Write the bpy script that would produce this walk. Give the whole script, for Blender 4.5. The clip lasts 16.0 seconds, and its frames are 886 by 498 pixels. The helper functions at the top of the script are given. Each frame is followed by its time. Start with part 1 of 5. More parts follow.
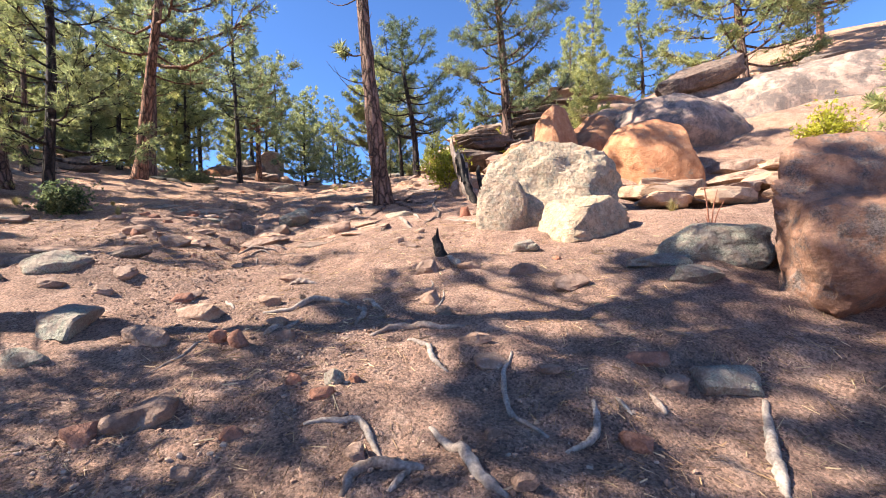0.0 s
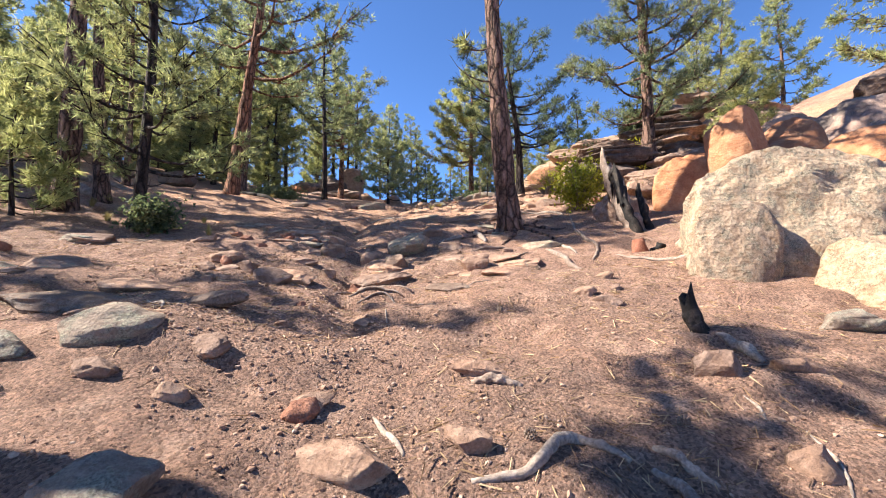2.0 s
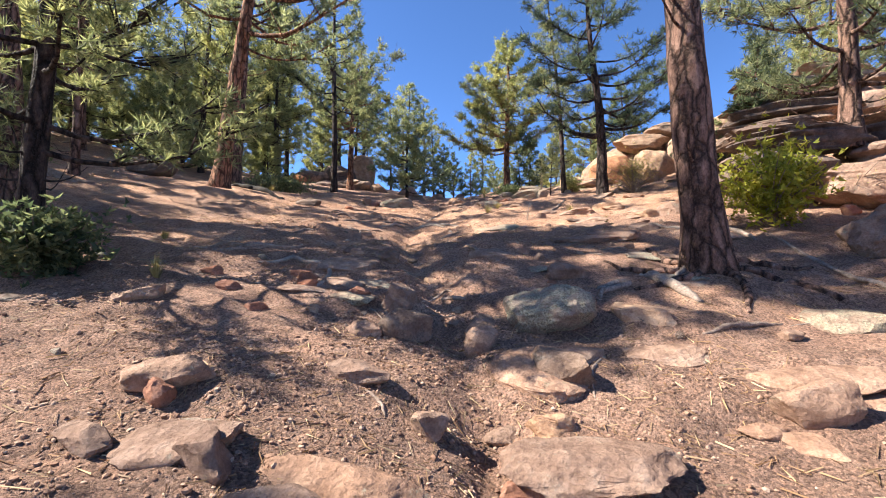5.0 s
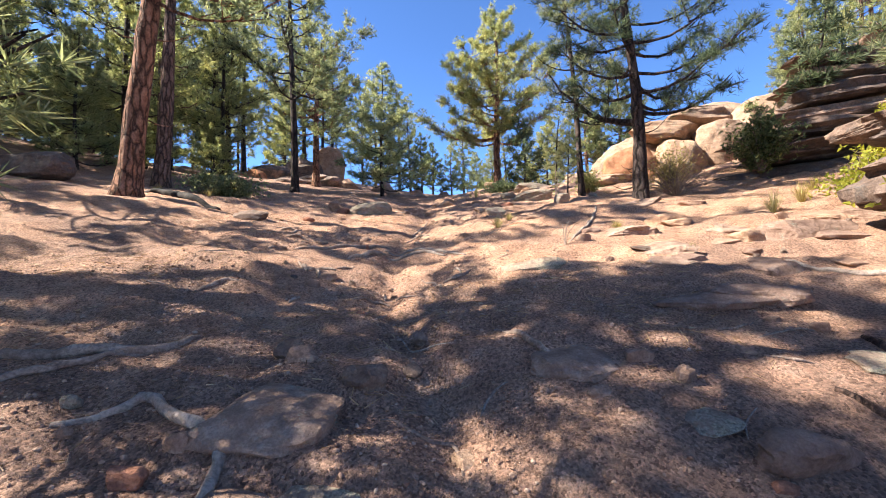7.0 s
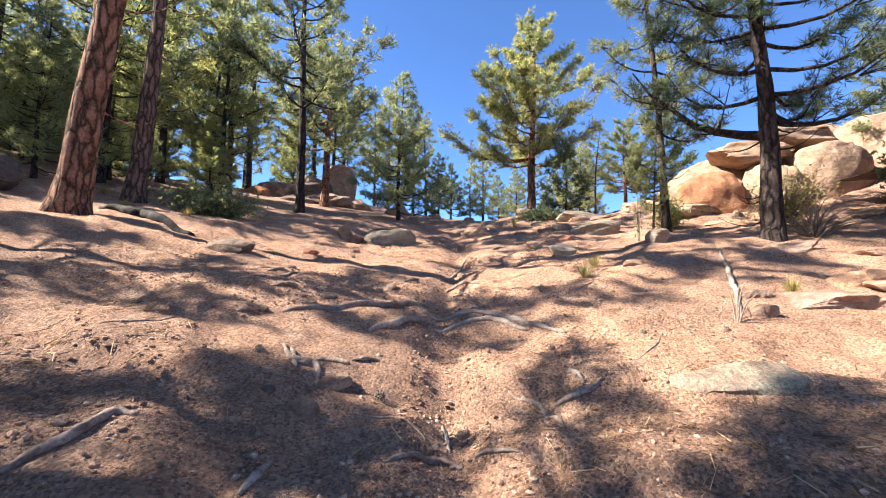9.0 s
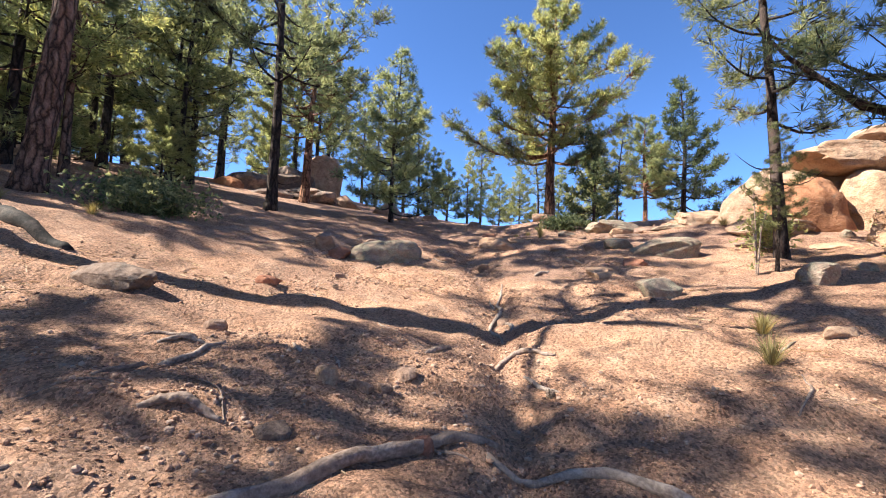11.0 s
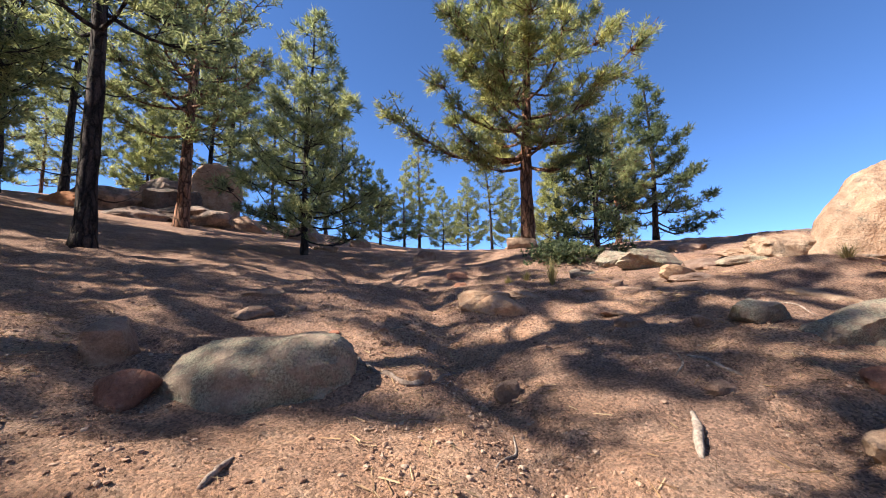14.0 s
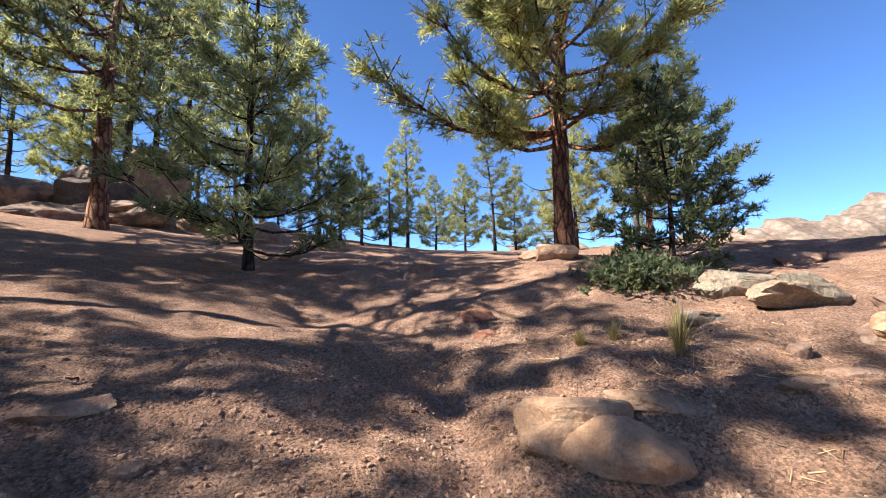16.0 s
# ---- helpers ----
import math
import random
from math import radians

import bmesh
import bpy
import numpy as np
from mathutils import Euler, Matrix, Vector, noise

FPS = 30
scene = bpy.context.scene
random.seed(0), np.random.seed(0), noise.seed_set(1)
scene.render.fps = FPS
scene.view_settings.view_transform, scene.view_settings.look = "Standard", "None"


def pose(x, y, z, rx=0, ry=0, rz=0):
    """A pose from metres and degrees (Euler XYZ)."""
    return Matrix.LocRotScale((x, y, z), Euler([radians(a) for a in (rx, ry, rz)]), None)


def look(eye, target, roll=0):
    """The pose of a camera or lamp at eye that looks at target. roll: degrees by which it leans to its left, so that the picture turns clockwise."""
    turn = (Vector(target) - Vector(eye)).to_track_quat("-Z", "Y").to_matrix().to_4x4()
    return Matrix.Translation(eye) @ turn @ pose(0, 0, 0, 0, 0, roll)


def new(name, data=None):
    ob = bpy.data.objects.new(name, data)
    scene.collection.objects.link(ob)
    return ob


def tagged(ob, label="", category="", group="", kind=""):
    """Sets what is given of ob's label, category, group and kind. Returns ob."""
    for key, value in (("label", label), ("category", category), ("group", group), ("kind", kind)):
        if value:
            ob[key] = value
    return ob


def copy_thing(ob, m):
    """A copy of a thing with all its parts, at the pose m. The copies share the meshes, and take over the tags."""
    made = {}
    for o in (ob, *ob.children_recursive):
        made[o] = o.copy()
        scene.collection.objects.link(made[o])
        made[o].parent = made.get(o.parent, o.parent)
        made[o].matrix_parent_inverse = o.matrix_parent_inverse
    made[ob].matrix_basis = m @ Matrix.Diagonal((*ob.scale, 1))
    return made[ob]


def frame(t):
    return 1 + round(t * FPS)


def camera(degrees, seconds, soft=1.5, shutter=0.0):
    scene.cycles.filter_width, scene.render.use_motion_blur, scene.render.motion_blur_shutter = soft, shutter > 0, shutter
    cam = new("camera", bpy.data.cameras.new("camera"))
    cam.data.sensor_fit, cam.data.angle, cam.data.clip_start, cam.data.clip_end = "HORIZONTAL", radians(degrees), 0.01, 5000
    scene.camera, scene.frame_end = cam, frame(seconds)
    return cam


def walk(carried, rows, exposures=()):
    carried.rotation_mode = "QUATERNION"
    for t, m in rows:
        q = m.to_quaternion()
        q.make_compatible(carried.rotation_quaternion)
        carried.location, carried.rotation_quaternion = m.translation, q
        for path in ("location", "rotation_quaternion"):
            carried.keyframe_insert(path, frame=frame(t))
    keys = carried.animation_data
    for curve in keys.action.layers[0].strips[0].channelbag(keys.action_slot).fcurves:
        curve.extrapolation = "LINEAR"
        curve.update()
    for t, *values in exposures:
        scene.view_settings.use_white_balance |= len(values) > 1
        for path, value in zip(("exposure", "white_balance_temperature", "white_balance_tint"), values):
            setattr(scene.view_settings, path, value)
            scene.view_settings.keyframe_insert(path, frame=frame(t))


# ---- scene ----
cam = camera(92.5, 16.0, soft=1.0)
PATH = [
    (0, (0.0, 0.0, 1.42), (-0.061, 1.999, 1.465), -2.9),
    (0.5, (-0.394, 0.604, 1.547), (-0.633, 2.588, 1.632), -1.2),
    (1, (-0.756, 1.075, 1.647), (-1.064, 3.049, 1.737), -0.4),
    (1.5, (-1.219, 1.655, 1.716), (-1.547, 3.625, 1.819), -0.2),
    (2, (-1.749, 2.183, 1.924), (-2.1, 4.146, 2.065), -0.4),
    (2.5, (-2.238, 2.721, 2.175), (-2.607, 4.683, 2.307), -1.7),
    (3, (-2.747, 3.379, 2.35), (-3.123, 5.338, 2.489), -0.8),
    (3.5, (-3.18, 4.053, 2.485), (-3.558, 6.011, 2.625), -0.1),
    (4, (-3.48, 4.691, 2.745), (-3.878, 6.646, 2.884), -0.7),
    (4.2, (-3.653, 4.955, 2.771), (-4.059, 6.908, 2.905), -0.8),
    (6.3, (-4.83, 7.924, 3.622), (-4.99, 9.917, 3.661), 1.0),
    (6.5, (-4.921, 8.292, 3.712), (-5.085, 10.285, 3.755), 0.1),
    (7, (-5.2, 9.098, 3.973), (-5.426, 11.085, 4.014), -1.1),
    (7.5, (-5.52, 9.744, 4.106), (-5.844, 11.718, 4.152), -2.8),
    (8, (-5.838, 10.437, 4.26), (-6.145, 12.413, 4.308), -0.7),
    (8.5, (-6.147, 11.081, 4.44), (-6.424, 13.057, 4.568), -1.1),
    (9, (-6.313, 11.78, 4.509), (-6.564, 13.758, 4.658), 0.9),
    (9.2, (-6.364, 12.091, 4.618), (-6.616, 14.068, 4.778), 1.1),
    (11.3, (-7.451, 15.028, 5.222), (-7.616, 17.016, 5.365), 2.3),
    (11.5, (-7.533, 15.332, 5.309), (-7.684, 17.321, 5.46), 1.9),
    (12, (-7.637, 16.06, 5.525), (-7.623, 18.053, 5.681), 0.8),
    (12.5, (-7.656, 16.773, 5.633), (-7.579, 18.767, 5.76), 1.7),
    (13, (-7.821, 17.557, 5.773), (-7.721, 19.55, 5.908), 3.1),
    (13.5, (-7.905, 18.418, 5.927), (-7.767, 20.408, 6.068), 2.6),
    (14, (-8.032, 19.265, 6.141), (-7.873, 21.246, 6.363), -0.4),
    (14.5, (-8.07, 20.134, 6.308), (-7.869, 22.113, 6.515), 1.3),
    (15, (-8.083, 20.993, 6.525), (-7.866, 22.972, 6.714), -0.4),
    (15.5, (-8.048, 21.804, 6.751), (-7.829, 23.784, 6.926), -0.9),
    (16, (-8.072, 22.585, 6.914), (-7.848, 24.565, 7.093), -1.1),
]
walk(cam, [(t, look(eye, target, roll)) for t, eye, target, roll in PATH], [(0, 1.9), (1, 1.95), (3, 1.5), (6.5, 1.9), (9, 1.95), (11.5, 1.75), (12.5, 1.65), (14, 1.45), (15, 1.5), (16, 1.65)])

# ---- world, sun ----
SUN_AZ = radians(189)      # where the sun stands, counted anticlockwise from +x
SUN_EL = radians(43)
world = bpy.data.worlds.new("sky")
scene.world = world
world.use_nodes = True
wn, wl = world.node_tree.nodes, world.node_tree.links
sky = wn.new("ShaderNodeTexSky")
sky.sky_type, sky.sun_disc = "NISHITA", False
sky.sun_elevation, sky.sun_rotation = SUN_EL, math.pi / 2 - SUN_AZ
sky.altitude, sky.air_density, sky.dust_density, sky.ozone_density = 2600, 0.8, 0.0, 10.0
wl.new(sky.outputs[0], wn["Background"].inputs[0])
wn["Background"].inputs[1].default_value = 0.1
sun = new("sun", bpy.data.lights.new("sun", "SUN"))
sun.data.energy, sun.data.angle, sun.data.color = 5.0, radians(0.55), (1.0, 0.93, 0.82)
sun_way = Vector((math.cos(SUN_AZ) * math.cos(SUN_EL), math.sin(SUN_AZ) * math.cos(SUN_EL), math.sin(SUN_EL)))
sun.matrix_world = look(sun_way * 60, (0, 0, 0))

# ---- lay of the land ----
LAND = (4.611, 3.917, -0.407, -0.332, 0.151, -0.843, 1.717, -0.852, -0.579, 2.685, 0.334, -0.825, 0.137, 0.346, -0.201)
TROUGH = 0.199
SWELLS = ((-5.2, 12.4, 1.6, 0.19), (-9.6, 20.6, 1.8, -0.21), (-9.3, 28.9, 1.3, -0.39), (-4.7, 30.0, 1.8, 0.34), (-4.6, 5.0, 1.1, 0.23), (0.0, 9.9, 1.3, -0.16), (-2.9, 19.6, 1.6, 0.26), (-14.0, 18.5, 2.4, 0.23), (-10.0, 23.6, 1.5, -0.21), (2.5, 37.0, 3.0, 0.41), (-1.8, 25.4, 1.5, 0.25), (-6.6, 15.0, 0.9, -0.11), (-4.2, 23.8, 1.0, 0.15), (-6.0, 25.7, 1.0, 0.15), (-3.3, 8.6, 1.3, -0.16))
GULLY = np.array([(-3.4, 6.2), (-4.1, 7.6), (-4.6, 9.5), (-5.6, 12.0), (-6.5, 14.3), (-7.0, 17.0), (-7.1, 19.6), (-7.15, 21.4), (-7.6, 24.0), (-7.7, 27.0)])


def eased(v, lo, hi):
    mid, half = (lo + hi) / 2, (hi - lo) / 2
    u = (v - mid) / half
    a = np.abs(u)
    return mid + half * np.where(a < 0.8, u, np.sign(u) * (0.8 + 0.35 * np.tanh((a - 0.8) / 0.35)))


def lattice(i, j, k, seed):
    h = (i * 374761393 + j * 668265263 + k * 1274126177 + seed * 974634777) & 0xFFFFFFFF
    h = ((h ^ (h >> 13)) * 1103515245) & 0xFFFFFFFF
    h = ((h ^ (h >> 16)) * 2246822519) & 0xFFFFFFFF
    return ((h ^ (h >> 15)) & 0xFFFF) / 32767.5 - 1.0


def grain(p, size, seed=0):
    """Smooth value noise, -1 to 1, at points p of shape (n, 3)."""
    q = np.asarray(p, float) / size
    c = np.floor(q).astype(np.int64)
    f = q - c
    f = f * f * f * (f * (f * 6 - 15) + 10)
    out = 0
    for dx in (0, 1):
        for dy in (0, 1):
            for dz in (0, 1):
                wt = np.abs(1 - dx - f[:, 0]) * np.abs(1 - dy - f[:, 1]) * np.abs(1 - dz - f[:, 2])
                out = out + wt * lattice(c[:, 0] + dx, c[:, 1] + dy, c[:, 2] + dz, seed)
    return out


def broad(x, y):
    u, v = (eased(x, -40, 16) + 8) / 15, (eased(y, -8, 44) - 18) / 18
    z, n = 0, 0
    for i in range(5):
        for j in range(5 - i):
            z = z + LAND[n] * u ** i * v ** j
            n += 1
    cap = 7.55 + 0.045 * np.maximum(0, y - 27)
    z = z - 0.9 * np.maximum(0, z - cap) * np.clip((x + 4) / 4, 0, 1) * np.clip((y - 25.5) / 4, 0, 1)
    z = z - 0.75 * np.exp(-((x - 6.4) / 2.6) ** 2 - ((y - 9.9) / 1.6) ** 2)
    z = z - TROUGH * np.exp(-(gully(x, y) / 1.3) ** 2) * np.clip((y - 5) / 3, 0, 1)
    for cx, cy, wide, lift in SWELLS:
        z = z + lift * np.exp(-((x - cx) ** 2 + (y - cy) ** 2) / wide ** 2)
    far = np.maximum(0, np.hypot((x + 8) / 1.2, np.maximum(0, y - 20)) - 34)
    return z - 0.16 * far * np.clip((y - 25) / 30, 0, 1)


def gully(x, y):
    best = np.full(np.shape(x), 9.0)
    for a, b in zip(GULLY[:-1], GULLY[1:]):
        d = b - a
        s = np.clip(((x - a[0]) * d[0] + (y - a[1]) * d[1]) / (d @ d), 0, 1)
        best = np.minimum(best, np.hypot(x - a[0] - s * d[0], y - a[1] - s * d[1]))
    return best


def land(x, y):
    """Height of the ground at arrays x, y."""
    x, y = np.atleast_1d(np.asarray(x, float)), np.atleast_1d(np.asarray(y, float))
    p = np.stack([x, y, np.zeros_like(x)], -1)
    near = 1 / (1 + (np.maximum(0, np.hypot(x + 5, y - 14) - 14) / 10) ** 2)
    z = broad(x, y)
    wob = 0.25 * grain(p, 0.9, 5)
    z = z - 0.13 * np.exp(-((gully(x, y) + 0.12 * wob) / 0.22) ** 2)
    lip = np.exp(-(np.abs(x + 3.68) / 0.55) ** 4)
    z = z - 0.42 * lip * np.exp(-(np.abs(y - 7.58) / 0.24) ** 4) + 0.14 * lip * np.clip((y - 7.8) / 0.06, 0, 1) * np.exp(-np.maximum(0, y - 7.8) / 0.7)
    z = z + 0.03 * grain(p, 2.6, 1) + 0.035 * grain(p, 0.95, 2) * near
    steps = grain(p * (0.6, 1.5, 1), 0.55, 7)
    z = z + near * (0.06 * np.clip(steps * 2.2, -0.6, 0.6) + 0.022 * grain(p, 0.24, 3) + 0.012 * grain(p, 0.11, 4))
    return z


def height(x, y):
    return float(land(x, y)[0])


# ---- materials ----
def material(name, rough=0.9):
    m = bpy.data.materials.new(name)
    m.use_nodes = True
    t = m.node_tree
    t.nodes["Principled BSDF"].inputs["Roughness"].default_value = rough
    t.nodes["Principled BSDF"].inputs["Specular IOR Level"].default_value = 0.25
    return m, t, t.nodes["Principled BSDF"]


def tex(t, kind, scale, coords="Object", detail=4.0, stretch=None, rough=0.6):
    n = t.nodes.new(kind)
    n.inputs["Scale"].default_value = scale
    if kind == "ShaderNodeTexNoise":
        n.inputs["Detail"].default_value, n.inputs["Roughness"].default_value = detail, rough
    c = t.nodes.new("ShaderNodeTexCoord")
    src = c.outputs[coords]
    if stretch:
        mp = t.nodes.new("ShaderNodeMapping")
        mp.inputs["Scale"].default_value = stretch
        t.links.new(src, mp.inputs[0])
        src = mp.outputs[0]
    t.links.new(src, n.inputs["Vector"])
    return n


def ramp(t, src, stops):
    r = t.nodes.new("ShaderNodeValToRGB")
    e = r.color_ramp.elements
    while len(e) < len(stops):
        e.new(0.5)
    for el, (at, col) in zip(e, stops):
        el.position, el.color = at, (*col, 1) if len(col) == 3 else col
    t.links.new(src, r.inputs[0])
    return r.outputs[0]


def grey(v):
    return (v, v, v)


def mix(t, fac, a, b, blend="MIX"):
    n = t.nodes.new("ShaderNodeMix")
    n.data_type, n.blend_type = "RGBA", blend
    for sock, v in ((n.inputs["Factor"], fac), (n.inputs[6], a), (n.inputs[7], b)):
        if isinstance(v, (tuple, float)):
            sock.default_value = (*v, 1) if isinstance(v, tuple) else v
        else:
            t.links.new(v, sock)
    return n.outputs[2]


def bump(t, b, src, strength, distance, before=None):
    n = t.nodes.new("ShaderNodeBump")
    n.inputs["Strength"].default_value, n.inputs["Distance"].default_value = strength, distance
    t.links.new(src, n.inputs["Height"])
    if before:
        t.links.new(before, n.inputs["Normal"])
    t.links.new(n.outputs[0], b.inputs["Normal"])
    return n.outputs[0]


def dirt_material():
    m, t, b = material("red_dirt", 0.95)
    big = tex(t, "ShaderNodeTexNoise", 0.55, detail=6)
    mid = tex(t, "ShaderNodeTexNoise", 3.2, detail=8, rough=0.7)
    fine = tex(t, "ShaderNodeTexNoise", 48, detail=9, rough=0.85)
    peb = tex(t, "ShaderNodeTexVoronoi", 60)
    peb2 = tex(t, "ShaderNodeTexVoronoi", 17)
    needle = tex(t, "ShaderNodeTexNoise", 55, detail=6, rough=0.8)
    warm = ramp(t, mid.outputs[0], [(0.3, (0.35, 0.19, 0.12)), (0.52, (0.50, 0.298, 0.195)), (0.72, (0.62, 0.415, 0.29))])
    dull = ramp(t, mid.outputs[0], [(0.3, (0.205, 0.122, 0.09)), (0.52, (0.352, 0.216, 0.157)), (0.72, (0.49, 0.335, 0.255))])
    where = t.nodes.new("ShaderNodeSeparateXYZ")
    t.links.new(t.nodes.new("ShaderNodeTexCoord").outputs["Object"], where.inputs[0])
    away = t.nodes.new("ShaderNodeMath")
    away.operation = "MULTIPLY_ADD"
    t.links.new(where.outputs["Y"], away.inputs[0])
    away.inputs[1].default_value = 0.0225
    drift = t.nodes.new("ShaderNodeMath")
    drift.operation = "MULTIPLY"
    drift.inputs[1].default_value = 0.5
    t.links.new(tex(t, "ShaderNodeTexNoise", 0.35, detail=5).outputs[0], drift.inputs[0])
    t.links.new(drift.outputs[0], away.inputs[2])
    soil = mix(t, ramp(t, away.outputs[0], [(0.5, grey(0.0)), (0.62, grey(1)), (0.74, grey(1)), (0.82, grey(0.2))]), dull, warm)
    litter = ramp(t, needle.outputs[0], [(0.32, (0.09, 0.055, 0.042)), (0.5, (0.23, 0.145, 0.11)), (0.68, (0.42, 0.30, 0.235))])
    patch = ramp(t, big.outputs[0], [(0.44, grey(0.0)), (0.62, grey(0.6))])
    col = mix(t, patch, soil, litter)
    speck = ramp(t, peb.outputs["Color"], [(0.15, (0.4, 0.36, 0.34)), (0.5, (1, 1, 1)), (0.85, (1.5, 1.4, 1.3))])
    col = mix(t, 0.75, col, speck, "MULTIPLY")
    dark = ramp(t, fine.outputs[0], [(0.34, grey(0.42)), (0.52, grey(1.0)), (0.7, grey(1.4))])
    col = mix(t, 0.8, col, dark, "MULTIPLY")
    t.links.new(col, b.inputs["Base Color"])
    n = bump(t, b, fine.outputs[0], 1.0, 0.03)
    n = bump(t, b, ramp(t, peb.outputs["Distance"], [(0.1, grey(1)), (0.6, grey(0))]), 0.7, 0.014, n)
    n = bump(t, b, ramp(t, peb2.outputs["Distance"], [(0.15, grey(1)), (0.5, grey(0))]), 0.12, 0.03, n)
    bump(t, b, mid.outputs[0], 0.5, 0.06, n)
    return m


def rock_material(name, low, mean, high, lichen=0.0, crust=(0.30, 0.31, 0.24), scale=1.0):
    m, t, b = material(name, 0.9)
    info = t.nodes.new("ShaderNodeObjectInfo")
    broadn = tex(t, "ShaderNodeTexNoise", 1.4 * scale, detail=6)
    mid = tex(t, "ShaderNodeTexNoise", 7 * scale, detail=9, rough=0.72)
    fine = tex(t, "ShaderNodeTexNoise", 60, detail=5, rough=0.7)
    pit = tex(t, "ShaderNodeTexVoronoi", 26)
    pit2 = tex(t, "ShaderNodeTexVoronoi", 9 * scale)
    bed = tex(t, "ShaderNodeTexNoise", 2.4 * scale, detail=6, stretch=(0.5, 0.5, 4))
    col = ramp(t, mid.outputs[0], [(0.28, low), (0.5, mean), (0.72, high)])
    tone = ramp(t, broadn.outputs[0], [(0.3, (0.62, 0.58, 0.56)), (0.55, (1, 1, 1)), (0.75, (1.22, 1.16, 1.08))])
    col = mix(t, 0.9, col, tone, "MULTIPLY")
    if lichen:
        spot = ramp(t, tex(t, "ShaderNodeTexNoise", 4.5 * scale, detail=10, rough=0.78).outputs[0], [(0.62 - 0.28 * lichen, grey(0)), (0.70 - 0.24 * lichen, grey(0.9))])
        shade = ramp(t, fine.outputs[0], [(0.35, tuple(0.45 * c for c in crust)), (0.55, crust), (0.7, tuple(min(1, 1.35 * c) for c in crust))])
        col = mix(t, spot, col, shade)
    rnd = ramp(t, info.outputs["Random"], [(0.0, (0.78, 0.76, 0.78)), (0.5, (1, 1, 1)), (1.0, (1.18, 1.08, 1.0))])
    col = mix(t, 1.0, col, rnd, "MULTIPLY")
    col = mix(t, 0.7, col, ramp(t, fine.outputs[0], [(0.3, grey(0.6)), (0.6, grey(1.1))]), "MULTIPLY")
    t.links.new(col, b.inputs["Base Color"])
    n = bump(t, b, bed.outputs[0], 0.5, 0.05)
    n = bump(t, b, mid.outputs[0], 0.8, 0.06, n)
    n = bump(t, b, pit2.outputs["Distance"], 0.3, 0.05, n)
    n = bump(t, b, pit.outputs["Distance"], 0.4, 0.02, n)
    bump(t, b, fine.outputs[0], 0.5, 0.008, n)
    return m


def bark_material(name, groove, plate, light):
    """Long uneven plates parted by dark furrows, with flaky smaller scales on them."""
    m, t, b = material(name, 0.92)
    warp = tex(t, "ShaderNodeTexNoise", 3.5, detail=5, rough=0.65)
    lines = []
    for scale, stretch in ((5.0, (1.5, 1.5, 0.36)), (13.0, (1.2, 1.2, 0.55))):
        v = tex(t, "ShaderNodeTexVoronoi", scale, stretch=stretch)
        v.feature = "DISTANCE_TO_EDGE"
        src = v.inputs["Vector"].links[0].from_socket
        v2 = t.nodes.new("ShaderNodeVectorMath")
        v2.operation = "MULTIPLY_ADD"
        t.links.new(warp.outputs["Color"], v2.inputs[0])
        v2.inputs[1].default_value = (0.22, 0.22, 0.22)
        t.links.new(src, v2.inputs[2])
        t.links.new(v2.outputs[0], v.inputs["Vector"])
        lines.append(v.outputs["Distance"])
    n1 = tex(t, "ShaderNodeTexNoise", 9, detail=8, stretch=(1, 1, 0.35), rough=0.75)
    n2 = tex(t, "ShaderNodeTexNoise", 55, detail=6, stretch=(1, 1, 0.4), rough=0.7)
    col = ramp(t, n1.outputs[0], [(0.3, groove), (0.5, plate), (0.7, light)])
    furrow = ramp(t, lines[0], [(0.0, grey(0.12)), (0.07, grey(0.5)), (0.2, grey(1.0))])
    flake = ramp(t, lines[1], [(0.0, grey(0.5)), (0.1, grey(1.0))])
    col = mix(t, 0.95, col, furrow, "MULTIPLY")
    col = mix(t, 0.6, col, flake, "MULTIPLY")
    col = mix(t, 0.8, col, ramp(t, n2.outputs[0], [(0.3, grey(0.45)), (0.6, grey(1.2))]), "MULTIPLY")
    t.links.new(col, b.inputs["Base Color"])
    n = bump(t, b, furrow, 1.0, 0.05)
    n = bump(t, b, flake, 0.5, 0.012, n)
    n = bump(t, b, n1.outputs[0], 0.7, 0.03, n)
    bump(t, b, n2.outputs[0], 0.6, 0.01, n)
    return m


def needle_material(name, dark, mean, light, through_share=0.6):
    m, t, b = material(name, 0.6)
    geo = t.nodes.new("ShaderNodeNewGeometry")
    info = t.nodes.new("ShaderNodeObjectInfo")
    col = ramp(t, geo.outputs["Random Per Island"], [(0.0, dark), (0.5, mean), (1.0, light)])
    patch = ramp(t, tex(t, "ShaderNodeTexNoise", 1.3, detail=4).outputs[0], [(0.35, (0.72, 0.78, 0.7)), (0.65, (1.25, 1.15, 0.95))])
    col = mix(t, 1.0, col, patch, "MULTIPLY")
    col = mix(t, 1.0, col, ramp(t, info.outputs["Random"], [(0, (0.82, 0.86, 0.9)), (1, (1.15, 1.1, 0.9))]), "MULTIPLY")
    t.links.new(col, b.inputs["Base Color"])
    tr = t.nodes.new("ShaderNodeBsdfTranslucent")
    t.links.new(mix(t, 1.0, col, (1.35, 1.32, 1.08), "MULTIPLY"), tr.inputs[0])
    ms = t.nodes.new("ShaderNodeMixShader")
    ms.inputs[0].default_value = through_share
    t.links.new(b.outputs[0], ms.inputs[1])
    t.links.new(tr.outputs[0], ms.inputs[2])
    t.links.new(ms.outputs[0], t.nodes["Material Output"].inputs[0])
    return m


